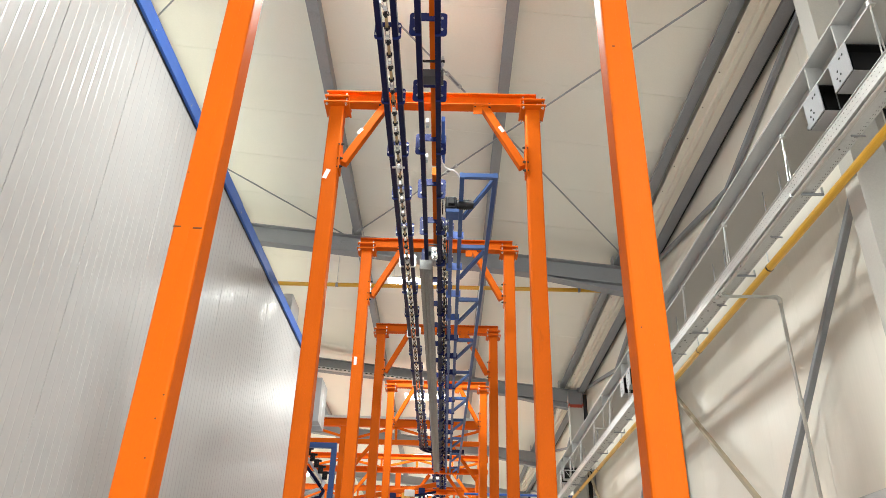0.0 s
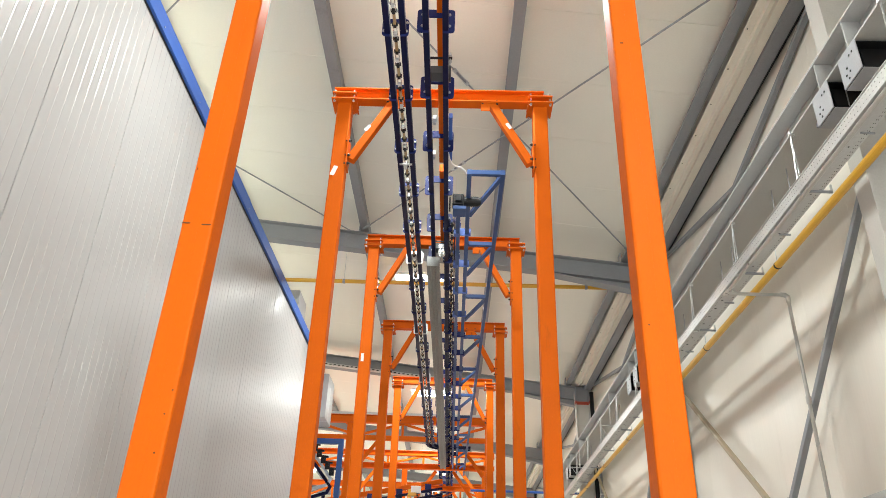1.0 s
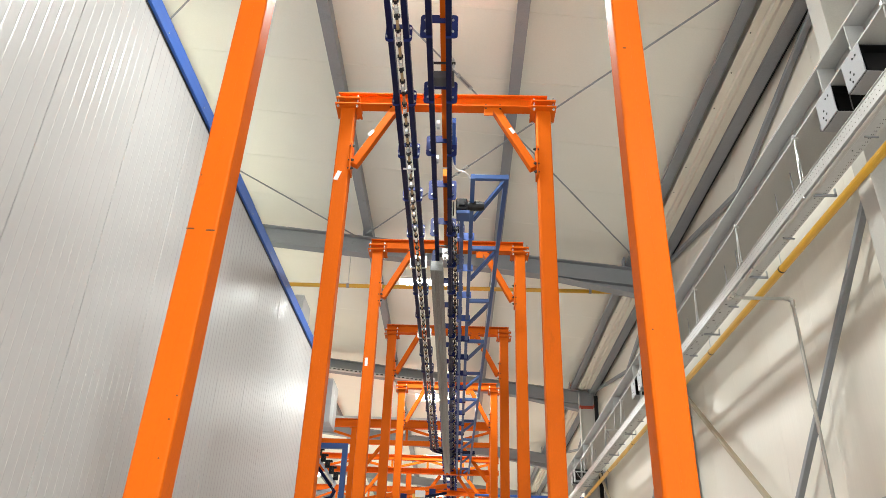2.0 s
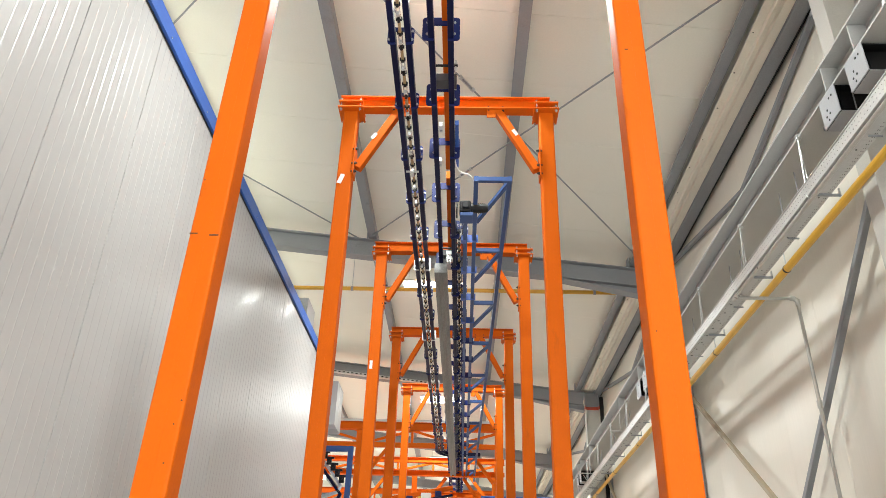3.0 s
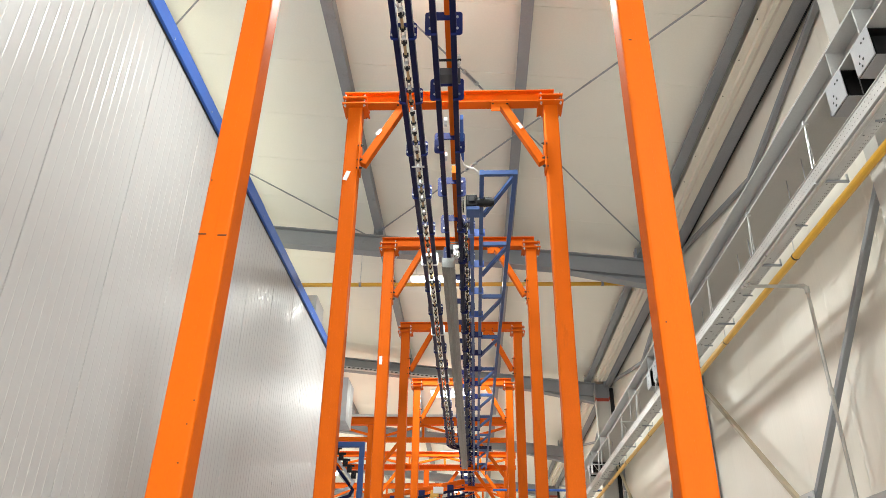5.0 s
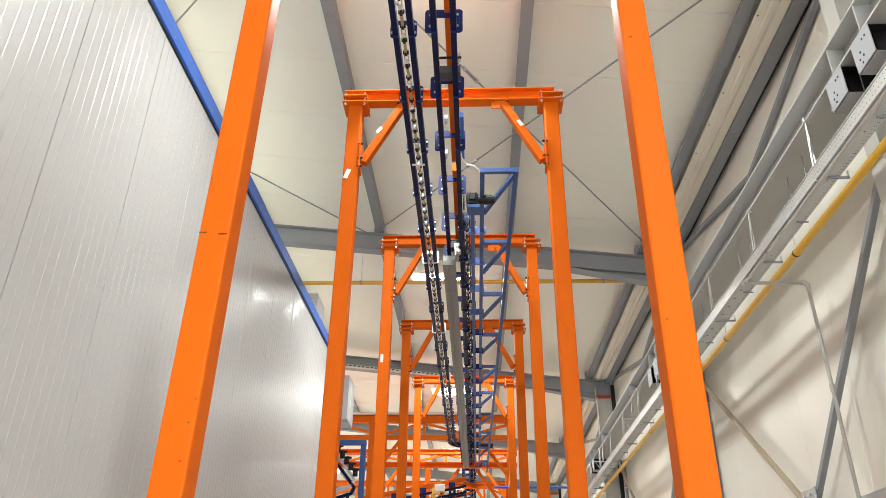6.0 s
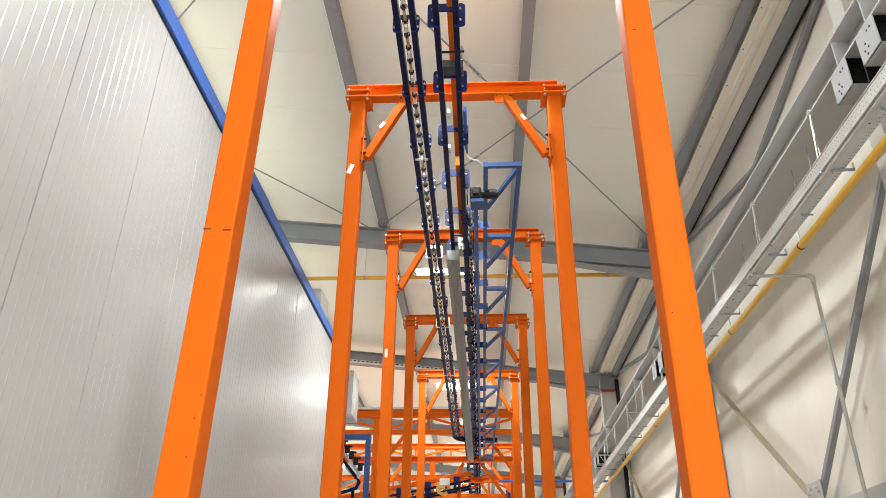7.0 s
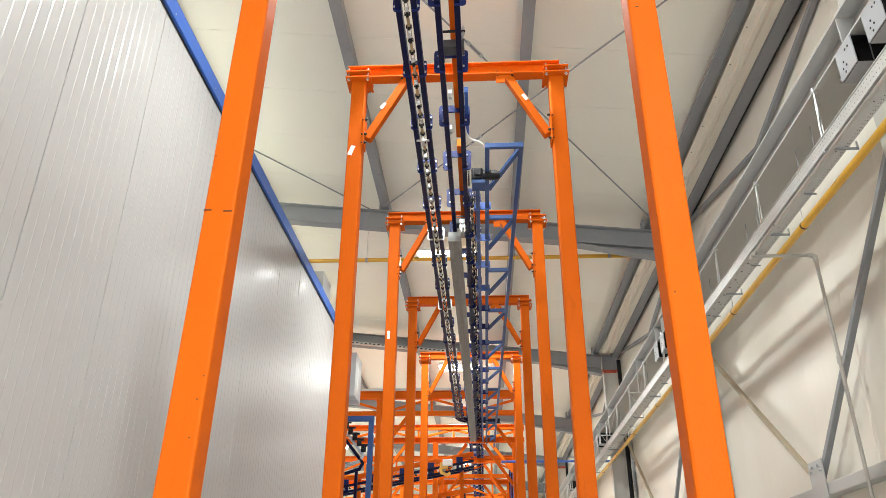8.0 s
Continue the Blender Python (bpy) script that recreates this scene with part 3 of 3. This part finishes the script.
YOKE_BOLT = mesh("bolt", cyl(cyl(bmesh.new(), (0, 0.002, 0), (0, -0.024, 0), 0.005, 8), (0, -0.010, 0), (0, -0.018, 0), 0.009, 6), GALV)


YOKE_L, YOKE_R = yoke_mesh(0.185, 0.155, 0.075, 0.12, YOKEBLUE), yoke_mesh(0.26, 0.21, 0.10, 0.14, YOKEBLUE)


def link_mesh():
    bm = bmesh.new()
    for s in (-1, 1):
        box(bm, (s * 0.012 - 0.003, 0.0, -0.011), (s * 0.012 + 0.003, 0.125, 0.011), 0.002)
    return mesh("chain_link", bm, CHROME)


def block_mesh():
    bm = solid((-0.010, 0.0, -0.012), (0.010, 0.115, 0.012), 0.003)
    return mesh("chain_block", bm, BRASS)


def roller_mesh():
    bm = cyl(bmesh.new(), (-0.020, 0, 0), (0.020, 0, 0), 0.014, 12)
    cyl(bm, (0, 0, -0.026), (0, 0, 0.026), 0.011, 10)
    return mesh("chain_roller", bm, BLACK)


LINK, BLOCK, ROLLER = link_mesh(), block_mesh(), roller_mesh()
PUSHER = mesh("chain_pusher", solid((-0.011, -0.012, -0.034), (0.011, 0.012, -0.006), 0.003), GALV)
YOKE_G = yoke_mesh(0.185, 0.155, 0.075, 0.12, GALV)


def conveyor(name, label, x, half, y0, y1, z, yoke, y_yoke, chain, end=None, rail=0.035):
    tr = thing(name, label, "conveyor", at=(0, 0, 0))
    for s in (-1, 1):
        path = [(x + s * half, y0, z), (x + s * half, y1, z)]
        if end:
            r = end + s * -half
            path += arc(x + end, y1, r, 180, 90, z)[1:] + [(x + end + 0.5, y1 + r, z)]
        w = rail
        prof = rect(w, 0.07, 0.004)
        part("rail", sweep(bmesh.new(), path, prof), NAVY, tr)
    y = y_yoke
    k = 0
    while y < y1:
        yk = put("yoke", YOKE_G if x < -0.2 and k in (10, 13, 16) else yoke, tr, pose(x, y, z - 0.05))
        w, h = (0.075, 0.21) if yoke is YOKE_R else (0.060, 0.155)
        for bx, bz in ((-w - 0.02, h * 0.25), (-w - 0.02, h * 0.75), (w + 0.02, h * 0.25), (w + 0.02, h * 0.75)):
            put("bolt", YOKE_BOLT, yk, pose(bx, 0, bz))
        y += 0.69
        k += 1
    if chain:
        y = y0
        while y < y1 - 0.2:
            put("chain_link", LINK, tr, pose(x, y, z - 0.005))
            put("chain_roller", ROLLER, tr, pose(x, y + 0.125, z - 0.005))
            put("chain_block", BLOCK, tr, pose(x, y + 0.13, z - 0.005))
            put("chain_roller", ROLLER, tr, pose(x, y + 0.25, z - 0.005))
            if yoke is YOKE_L and x < 0:
                put("chain_pusher", PUSHER, tr, pose(x, y + 0.06, z - 0.005))
            y += 0.26
    return tr


conveyor("chain_conveyor", "navy chain conveyor track with bright roller chain hung under the portals", -0.300, 0.054, -3.0, 15.6, ZT + 0.03, YOKE_L, 0.37, True, 0.35, 0.042)
conveyor("load_track", "navy twin-rail conveyor track with bolted yoke plates", -0.020, 0.067, -3.0, 28.0, ZT + 0.03, YOKE_R, 0.33, False, None, 0.042)
conveyor("drive_chain_conveyor", "dark chain conveyor track beside the blue lattice truss", 0.105, 0.030, 6.4, 28.0, ZT + 0.06, YOKE_L, 6.6, True, None, 0.012)

beam = thing("hanger_beam", "orange square steel tube above the conveyor track", "beam", at=(0, 0, 0))
part("tube", bar((0.012, -3.0, 5.52), (0.012, 5.58, 5.52), rect(0.06, 0.08, 0.006)), ORANGE, beam)
beam = thing("hanger_beam", "short orange square steel tube above the conveyor track", "beam", at=(0, 0, 0))
part("tube", bar((0.012, 5.72, 5.52), (0.012, 7.2, 5.52), rect(0.06, 0.08, 0.006)), ORANGE, beam)

duct = thing("load_bar", "weathered galvanised steel load bar hung under the conveyor track", "load bar", at=(0, 0, 0))
gp = [(-0.066, -0.055), (-0.026, -0.055), (-0.020, -0.04), (0.020, -0.04), (0.026, -0.055), (0.066, -0.055), (0.066, 0.055), (-0.066, 0.055)]
part("channel", bar((-0.086, 6.98, 5.185), (-0.03, 17.0, 5.185), gp), GALVDARK, duct)
part("end_cap", solid((-0.154, 6.965, 5.128), (-0.018, 6.979, 5.242), 0.003), GALVDARK, duct)
for y in (8.2, 10.2, 12.2, 14.2, 16.2):
    part("hanger_strap", solid((-0.055, y, 5.24), (-0.035, y + 0.04, 5.33)), GALV, duct)

# ---- blue lattice truss ----
truss = thing("lattice_truss", "steel-blue lattice truss of square tubes beside the conveyor", "truss", at=(0, 0, 0))
for x0, x1, y0 in ((0.165, 0.185, 5.95), (0.255, 0.270, 5.42), (0.548, 0.45, 5.42)):
    part("chord", bar((x0, y0, 5.28), (x1, 18.3, 5.28), rect(0.04, 0.05, 0.004)), STEELBLUE, truss)
outer = lambda y: 0.548 - 0.098 * (y - 5.42) / 12.9
for k in range(10):
    y = 5.44 + 1.30 * k
    part("rung", bar((0.275, y, 5.28), (outer(y), y, 5.28), rect(0.04, 0.045, 0.004)), STEELBLUE, truss)
    part("diagonal", bar((outer(y + 0.03), y + 0.03, 5.28), (0.275, y + 0.72, 5.28), rect(0.035, 0.04, 0.004)), STEELBLUE, truss)

# ---- drive motor, cable and fittings at the truss head ----
motor = thing("gear_motor", "black gear motor with a chain sprocket on the truss", "motor", at=(0.185, 5.86, 5.235))
part("gearbox", solid((-0.075, -0.06, -0.055), (0.03, 0.05, 0.06), 0.012), BLACK, motor)
mb = cyl(bmesh.new(), (0.03, 0, 0.01), (0.165, 0, 0.01), 0.045, 16)
cyl(mb, (0.155, 0, 0.01), (0.185, 0, 0.01), 0.038, 16)
body = part("motor_body", mb, BLACK, motor)
for k in range(6):
    part("cooling_rib", cyl(bmesh.new(), (0.045 + 0.018 * k, 0, 0.01), (0.051 + 0.018 * k, 0, 0.01), 0.050, 16), BLACK, body)
part("terminal_box", solid((-0.05, -0.085, -0.03), (0.01, -0.058, 0.04), 0.006), BLACK, motor)
part("sprocket", cyl(bmesh.new(), (-0.105, 0, -0.02), (-0.092, 0, -0.02), 0.07, 18), BLACK, motor)
part("mounting_plate", solid((-0.07, -0.07, -0.11), (0.05, 0.08, -0.075), 0.003), STEELBLUE, motor)

cable = bmesh.new()
sweep(cable, [(0.065, 5.33, 5.41), (0.075, 5.40, 5.40), (0.10, 5.46, 5.385), (0.134, 5.487, 5.38), (0.18, 5.50, 5.378), (0.215, 5.53, 5.365), (0.237, 5.58, 5.345), (0.245, 5.60, 5.30)], ring(0.008, 8))
tagged(new("cable", mesh("cable", cable, WHITE)), "white flexible cable from the track to the truss", "cable")

stop = thing("track_stopper", "bright steel stopper unit on the conveyor track", "stopper", at=(0.0, 6.95, 5.36))
part("body", solid((-0.028, -0.02, -0.085), (0.030, 0.02, -0.05), 0.004), GALV, stop)
for dx in (-0.016, 0.018):
    pn = part("pin", cyl(bmesh.new(), (dx, -0.012, -0.13), (dx, -0.012, -0.02), 0.009, 10), CHROME, stop)
    part("collar", cyl(bmesh.new(), (dx, -0.012, -0.112), (dx, -0.012, -0.095), 0.015, 10), CHROME, pn)
part("back_plate", solid((-0.034, 0.022, -0.10), (0.036, 0.03, 0.04), 0.003), WHITE, stop)

for xx, yy in ((0.052, 5.33), (-0.062, 5.36), (-0.045, 4.87)):
    sb = thing("sensor_block", "small white sensor block on the conveyor rail", "sensor", "rail sensors", at=(xx, yy, 5.42))
    part("body", solid((-0.015, -0.025, -0.02), (0.015, 0.025, 0.02), 0.003), WHITE, sb)
    part("bracket", solid((-0.012, 0.026, -0.04), (0.012, 0.03, 0.03)), GALV, sb)

# hangers of the load track and fittings on the rails
for yy in (1.62, 4.12, 6.9):
    hg = thing("track_hanger", "bolted steel hanger holding the track to the orange tube", "hanger", "track hangers", at=(-0.005, yy, 5.36))
    for sx in (-0.085, 0.085):
        hb = cyl(bmesh.new(), (sx, 0, -0.03), (sx, 0, 0.08), 0.005, 8)
        cyl(hb, (sx, 0, -0.01), (sx, 0, 0.006), 0.012, 6)
        cyl(hb, (sx, 0, 0.05), (sx, 0, 0.062), 0.012, 6)
        part("threaded_rod", hb, GALV, hg)
    part("cross_bar", solid((-0.10, -0.008, 0.022), (0.10, 0.008, 0.036), 0.002), BLACK, hg)
    part("spacer_block", solid((-0.065, 0.16, 0.03), (0.09, 0.26, 0.10), 0.004), SLATE, hg)
gt = thing("guide_tube", "light blue tube behind the track rail", "tube", at=(0, 0, 0))
part("tube", bar((0.085, 4.85, 5.44), (0.085, 5.45, 5.44), rect(0.03, 0.05, 0.004)), TRIMBLUE, gt)
xp = thing("cross_flat", "galvanised flat bar across the chain track", "flat bar", at=(-0.30, 5.345, 5.30))
part("bar", solid((-0.055, -0.012, -0.012), (0.055, 0.012, -0.004), 0.002), GALV, xp)
part("dog", solid((-0.012, -0.03, -0.03), (0.012, 0.05, -0.004), 0.003), GALV, xp)

# brackets between the inner truss chords
for k in range(15):
    y = 6.5 + 0.69 * k
    pl = plate(bmesh.new(), [(-0.05, -0.04), (0.06, -0.04), (0.06, 0.04), (-0.05, 0.04)], 0.010, Matrix.Translation((0.235, y, 5.28)) @ Matrix.Rotation(radians(90), 4, "X"))
    box(pl, (0.125, y - 0.02, 5.25), (0.175, y + 0.05, 5.31), 0.004)
    # First four take a lighter blue, the light on them put into the paint.
    part("chord_bracket", pl, LITBLUE if k < 4 else YOKEBLUE, truss)

# rusty weld marks on the near portal
for x0, x1, z in ((-0.876, -0.845, 2.980), (-0.800, -0.765, 2.974), (0.846, 0.860, 3.927)):
    rm = solid((x0, 2.4078, z - 0.0028), (x1, 2.4098, z + 0.0028), 0.0005)
    tagged(new("rust_mark", mesh("rust_mark", rm, RUST)), "thin brown rust mark on an orange column", "rust mark", "rust marks")

for x, z in ((-0.779, 2.332), (-0.790, 2.251), (-0.797, 2.123), (0.841, 2.615), (-0.862, 3.224)):
    rm = cyl(bmesh.new(), (x, 2.4075, z), (x, 2.4098, z), 0.003, 7)
    tagged(new("rust_mark", mesh("rust_mark", rm, RUST)), "small brown rust spot on an orange column", "rust mark", "rust marks")

# paper stickers on the portals
for x, y, z, w, ang in ((-0.835, 4.928, 4.93, 0.035, 18), (-0.812, 7.488, 4.29, 0.03, 0)):
    st = solid((-w / 2, -0.002, -0.045), (w / 2, 0, 0.045))
    st.transform(pose(x, y, z, 0, ang, 0))
    tagged(new("sticker", mesh("sticker", st, WHITE)), "white paper sticker on an orange column", "sticker", "stickers")
for x, y, ang in ((-0.60, 4.943, 33), (0.565, 4.943, -33)):
    st = solid((-0.014, -0.002, -0.032), (0.014, 0, 0.032))
    st.transform(pose(x, y, 5.37 if x < 0 else 5.42, 0, ang, 0))
    tagged(new("sticker", mesh("sticker", st, WHITE)), "white paper sticker on an orange knee brace", "sticker", "stickers")

# ---- far end of the line ----


def girder(y, x0, x1, top, depth, bays, posts, beam_h=0.16, lean=1):
    g = thing("lattice_girder", "orange steel lattice girder across the conveyor line", "girder", "orange girders", at=(0, y, 0))
    part("top_chord", bar((x0, 0.05, top - beam_h / 2), (x1, 0.05, top - beam_h / 2), ibeam(0.12, beam_h, 0.010, 0.008)), ORANGE, g)
    lo = top - depth
    part("bottom_chord", bar((x0, 0.05, lo + 0.05), (x1, 0.05, lo + 0.05), rect(0.1, 0.10, 0.008)), ORANGE, g)
    w = (x1 - x0) / bays
    for k in range(bays):
        a, b = x0 + k * w, x0 + (k + 1) * w
        za, zb = (lo + 0.1, top - beam_h) if (k + lean) % 2 else (top - beam_h, lo + 0.1)
        part("diagonal", bar((a, 0.05, za), (b, 0.05, zb), rect(0.05, 0.05, 0.005), (0, 1, 0)), ORANGE, g)
        if k:
            part("upright", bar((a, 0.05, lo + 0.1), (a, 0.05, top - beam_h), rect(0.05, 0.05, 0.005), (0, 1, 0)), ORANGE, g)
    for x in posts:
        t = 1 if x < 0 else -1
        part("knee_brace", bar((x + t * 0.10, 0.05, lo - 0.72), (x + t * 0.66, 0.05, lo + 0.02), rect(0.07, 0.07, 0.006), (0, 1, 0)), ORANGE, g)
        part("column", sweep(bmesh.new(), [(x, 0.05, 0), (x, 0.05, lo - 0.012 if depth < 0.4 else top - beam_h - 0.012)], rect(0.12, 0.12, 0.010), (0, 1, 0)), ORANGE, g)
        part("cap_plate", solid((x - 0.11, -0.06, top - beam_h - 0.012), (x + 0.11, 0.16, top - beam_h - 0.001), 0.003), ORANGE, g)
    return g


girder(16.3, -3.9, 1.04, 6.12, 0.55, 5, (-2.10, 0.936), 0.173)
gtray = thing("cable_tray", "pale cable tray lying on the orange girder", "cable tray", at=(0, 16.35, 6.121))
part("tray_bottom", solid((-3.9, -0.05, 0.0), (1.0, 0.05, 0.004)), TRAY, gtray)
for dy in (-0.05, 0.046):
    part("tray_side", solid((-3.9, dy, 0.004), (1.0, dy + 0.004, 0.055)), TRAY, gtray)
girder(18.5, -4.0, 1.2, 5.865, 0.42, 6, (-2.3, 1.0), 0.12, 0)
girder(21.2, -4.0, 1.3, 5.62, 0.60, 6, (-2.6, 1.05), 0.14)
girder(24.5, -4.2, 1.4, 5.50, 0.62, 6, (-2.4, 1.1), 0.14, 0)
girder(28.0, -4.2, 1.6, 5.55, 0.62, 6, (-2.4, 1.2), 0.14)
for y, t in ((17.55, 5.29), (19.9, 5.25), (22.4, 5.1)):
    fr = thing("portal_frame", "orange portal with long knee braces at the line's lower end", "portal frame", "orange portals", at=(0, y, 0))
    part("beam", bar((-3.4 if t > 5.28 else -1.1, 0.05, t), (1.0, 0.05, t), ibeam(0.12, 0.12, 0.01, 0.008)), ORANGE, fr)
    for s in (-1, 1):
        part("column", sweep(bmesh.new(), [(s * 0.92, 0.05, 0), (s * 0.92, 0.05, t - 0.07)], rect(0.12, 0.12, 0.01), (0, 1, 0)), ORANGE, fr)
        part("brace", bar((s * 0.86, 0.05, t - 1.0), (s * 0.2, 0.05, t - 0.09), rect(0.07, 0.07, 0.006), (0, 1, 0)), ORANGE, fr)

# blue portal beside the booth and the conveyor that rises behind it
bp = thing("blue_portal", "steel-blue square tube portal at the booth's end", "portal frame", at=(0, 14.5, 0))
part("crossbar", bar((-2.9, 0, 5.07), (-1.94, 0, 5.07), rect(0.10, 0.10, 0.008)), STEELBLUE, bp)
part("post", sweep(bmesh.new(), [(-1.99, 0, 0), (-1.99, 0, 5.02)], rect(0.10, 0.10, 0.008), (0, 1, 0)), STEELBLUE, bp)

inc = thing("inclined_conveyor", "inclined chain conveyor with black carriers by the booth", "conveyor", at=(0.04, 15.5, 0.32))
for dz in (0.0, -0.16):
    part("rail", sweep(bmesh.new(), [(-2.95, 0, 5.02 + dz), (-2.32, 0, 4.24 + dz), (-2.38, 0, 4.12 + dz), (-2.95, 0, 3.95 + dz)], rect(0.06, 0.05, 0.005), (0, 1, 0)), GALV if dz == 0 else NAVY, inc)
for k in range(7):
    c = bmesh.new()
    x, z = -2.88 + 0.095 * k, 5.10 - 0.12 * k
    box(c, (x - 0.05, -0.09, z - 0.09), (x + 0.05, -0.03, z + 0.07), 0.01)
    box(c, (x + 0.02, -0.10, z + 0.02), (x + 0.10, -0.04, z + 0.06), 0.006)
    cyl(c, (x, -0.11, z), (x, -0.09, z), 0.03, 10)
    part("carrier", c, BLACK, inc)

for x in (-2.9, -2.45):
    part("support_post", solid((x - 0.03, 0.03, -0.32), (x + 0.03, 0.09, 3.98)), NAVY, inc)
slope = thing("cross_conveyor", "blue cross conveyor falling towards the booth", "conveyor", at=(0, 17.0, 0))
A, B = Vector((-3.2, 0, 3.98)), Vector((-0.03, 0, 4.58))
for dy, dz, h in ((0.0, 0.0, 0.05), (0.0, 0.13, 0.05), (0.25, 0.0, 0.06)):
    part("rail", bar(A + Vector((0, dy, dz)), B + Vector((0, dy, dz)), rect(h, 0.06, 0.005), (0, 1, 0)), NAVY, slope)
part("support_beam", bar(A + Vector((0, 0.1, 0.30)), B + Vector((0, 0.1, 0.30)), rect(0.1, 0.1, 0.008), (0, 1, 0)), ORANGE, slope)
for k in range(26):
    p = A.lerp(B, (k + 0.5) / 26) + Vector((0, -0.04, 0.065))
    part("roller", cyl(bmesh.new(), p, p + Vector((0, 0.05, 0)), 0.022, 10), GALV if k % 3 else BLACK, slope)
for k in range(5):
    p = A.lerp(B, (k + 0.5) / 5)
    part("hanger_plate", solid((p.x - 0.07, 0.02, p.z - 0.04), (p.x + 0.07, 0.04, p.z + 0.28), 0.006), YOKEBLUE, slope)
for x, z in ((-2.6, 4.36), (-0.3, 4.78)):
    part("support_post", solid((x - 0.04, 0.16, 0), (x + 0.04, 0.24, z)), ORANGE, slope)
trol = thing("trolley", "yellow load trolley with a white cover on the cross conveyor", "trolley", at=(-0.62, 16.95, 4.50))
part("cover", solid((-0.10, -0.06, 0.09), (0.12, 0.06, 0.23), 0.008), WHITE, trol, "pale cover")
part("frame", solid((-0.16, -0.05, 0.02), (0.02, 0.05, 0.16), 0.01), YELLOW, trol)
part("fork", sweep(bmesh.new(), [(-0.15, 0, 0.05), (-0.12, 0, -0.06), (0.0, 0, -0.10), (0.07, 0, -0.06)], rect(0.06, 0.05, 0.006), (0, 1, 0)), YELLOW, trol)

# white duct box behind the booth and a tray on the second rafter
dz = thing("duct_box", "white sheet metal duct box at the booth's end", "duct", at=(0, 0, 0))
part("casing", solid((-2.6, 13.80, 5.35), (-2.24, 14.5, 6.20), 0.004), PANEL, dz)
part("seam", solid((-2.605, 14.08, 5.345), (-2.235, 14.10, 6.205), 0.002), GALV, dz)
rt = thing("cable_tray", "galvanised perforated tray along the roof rafter", "cable tray", at=(0, 15.664, 0))
part("tray_bottom", bar((-3.2, 0, 7.10), (0.2, 0, 6.733), rect(0.10, 0.05)), GALV, rt)
hs = bmesh.new()
for k in range(34):
    x = -3.15 + 0.095 * k
    box(hs, (x, -0.053, 7.083 - 0.108 * (x + 3.2)), (x + 0.05, -0.051, 7.105 - 0.108 * (x + 3.2)))
tagged(part("perforation", hs, DARK, rt), kind="stuff")
vb = thing("vent_box", "galvanised vent box with a white side on the booth roof", "duct", at=(BX, 11.1, BTOP + 0.157))
part("casing", solid((-0.15, 0.004, 0), (0.055, 0.60, 0.375), 0.004), PANEL, vb)
part("front_plate", solid((-0.15, -0.004, 0.0), (0.055, 0.002, 0.375), 0.001), GALV, vb, "spangled galvanised front plate")
lower = thing("lower_track", "orange beam with black carriers below the cross conveyor", "conveyor", at=(0, 17.7, 0))
part("support_beam", bar((-3.2, 0, 3.62), (-0.05, 0, 4.20), rect(0.11, 0.11, 0.008), (0, 1, 0)), ORANGE, lower)
for k in range(9):
    x = -3.0 + 0.34 * k
    z = 3.62 + 0.184 * (x + 3.2)
    c = solid((x - 0.05, -0.06, z - 0.22), (x + 0.05, 0.04, z - 0.056), 0.012)
    cyl(c, (x, -0.08, z - 0.25), (x, 0.06, z - 0.25), 0.055, 12)
    part("carrier", c, BLACK, lower)
for x, z in ((-2.8, 3.64), (-0.5, 4.06)):
    part("support_post", solid((x - 0.04, 0.056, 0), (x + 0.04, 0.13, z)), ORANGE, lower)
bundle = thing("cable_bundle", "blue and violet cables tied to an orange column", "cables", at=(0.90, 19.86, 0))
for k in range(4):
    part("cable", cyl(bmesh.new(), (-0.05 + 0.03 * k, 0.0, 0.0), (-0.05 + 0.03 * k, 0.0, 5.0), 0.012, 8), TRIMBLUE if k % 2 else NAVY, bundle)
for y in FRAMES:
    dp = thing("downpipe", "black downpipe beside the steel column", "pipe", "downpipes", at=(3.150, y - 0.05, 0))
    part("pipe", cyl(bmesh.new(), (0, 0, 0), (0, 0, 6.6), 0.045, 12), BLACK, dp)
    for z in (1.5, 3.6, 5.7):
        part("pipe_clip", cyl(bmesh.new(), (0, 0, z), (0, 0, z + 0.03), 0.050, 12), GREY, dp)
    cp = thing("conduit", "grey cable conduit up the wall beside the column", "conduit", "wall conduits", at=(3.182, y - 0.33, 0))
    part("tube", cyl(bmesh.new(), (0, 0, 0), (0, 0, 4.95), 0.032, 12), GREY, cp)
    for z in (1.2, 2.9, 4.4):
        part("saddle_clip", solid((-0.036, -0.045, z), (0.036, 0.045, z + 0.02), 0.003), GALV, cp)
bpipe = thing("water_pipe", "thin blue pipe across the hall", "pipe", at=(0, 0, 0))
part("pipe", cyl(bmesh.new(), (0.6, 17.5, 4.78), (3.1, 17.5, 4.78), 0.025, 10), TRIMBLUE, bpipe)

# ---- luminaires, the added fill rows among them ----
for lx, ly, lz in LUMINAIRES_AND_FILL:
    lum = thing("luminaire", "long white ceiling luminaire, switched on; side rows added as fill", "lamp", "luminaires", at=(lx, ly, lz))
    part("housing", solid((-0.50, -0.12, 0.0), (0.50, 0.12, 0.03), 0.006), WHITE, lum)
    part("diffuser", solid((-0.46, -0.07, -0.11), (0.46, 0.07, -0.001), 0.02), TUBE, lum)
    for dx in (-0.4, 0.4):
        part("suspension_wire", cyl(bmesh.new(), (dx, 0, 0.04), (dx, 0, ROOF(lx + dx) - lz), 0.003, 6), GALV, lum)
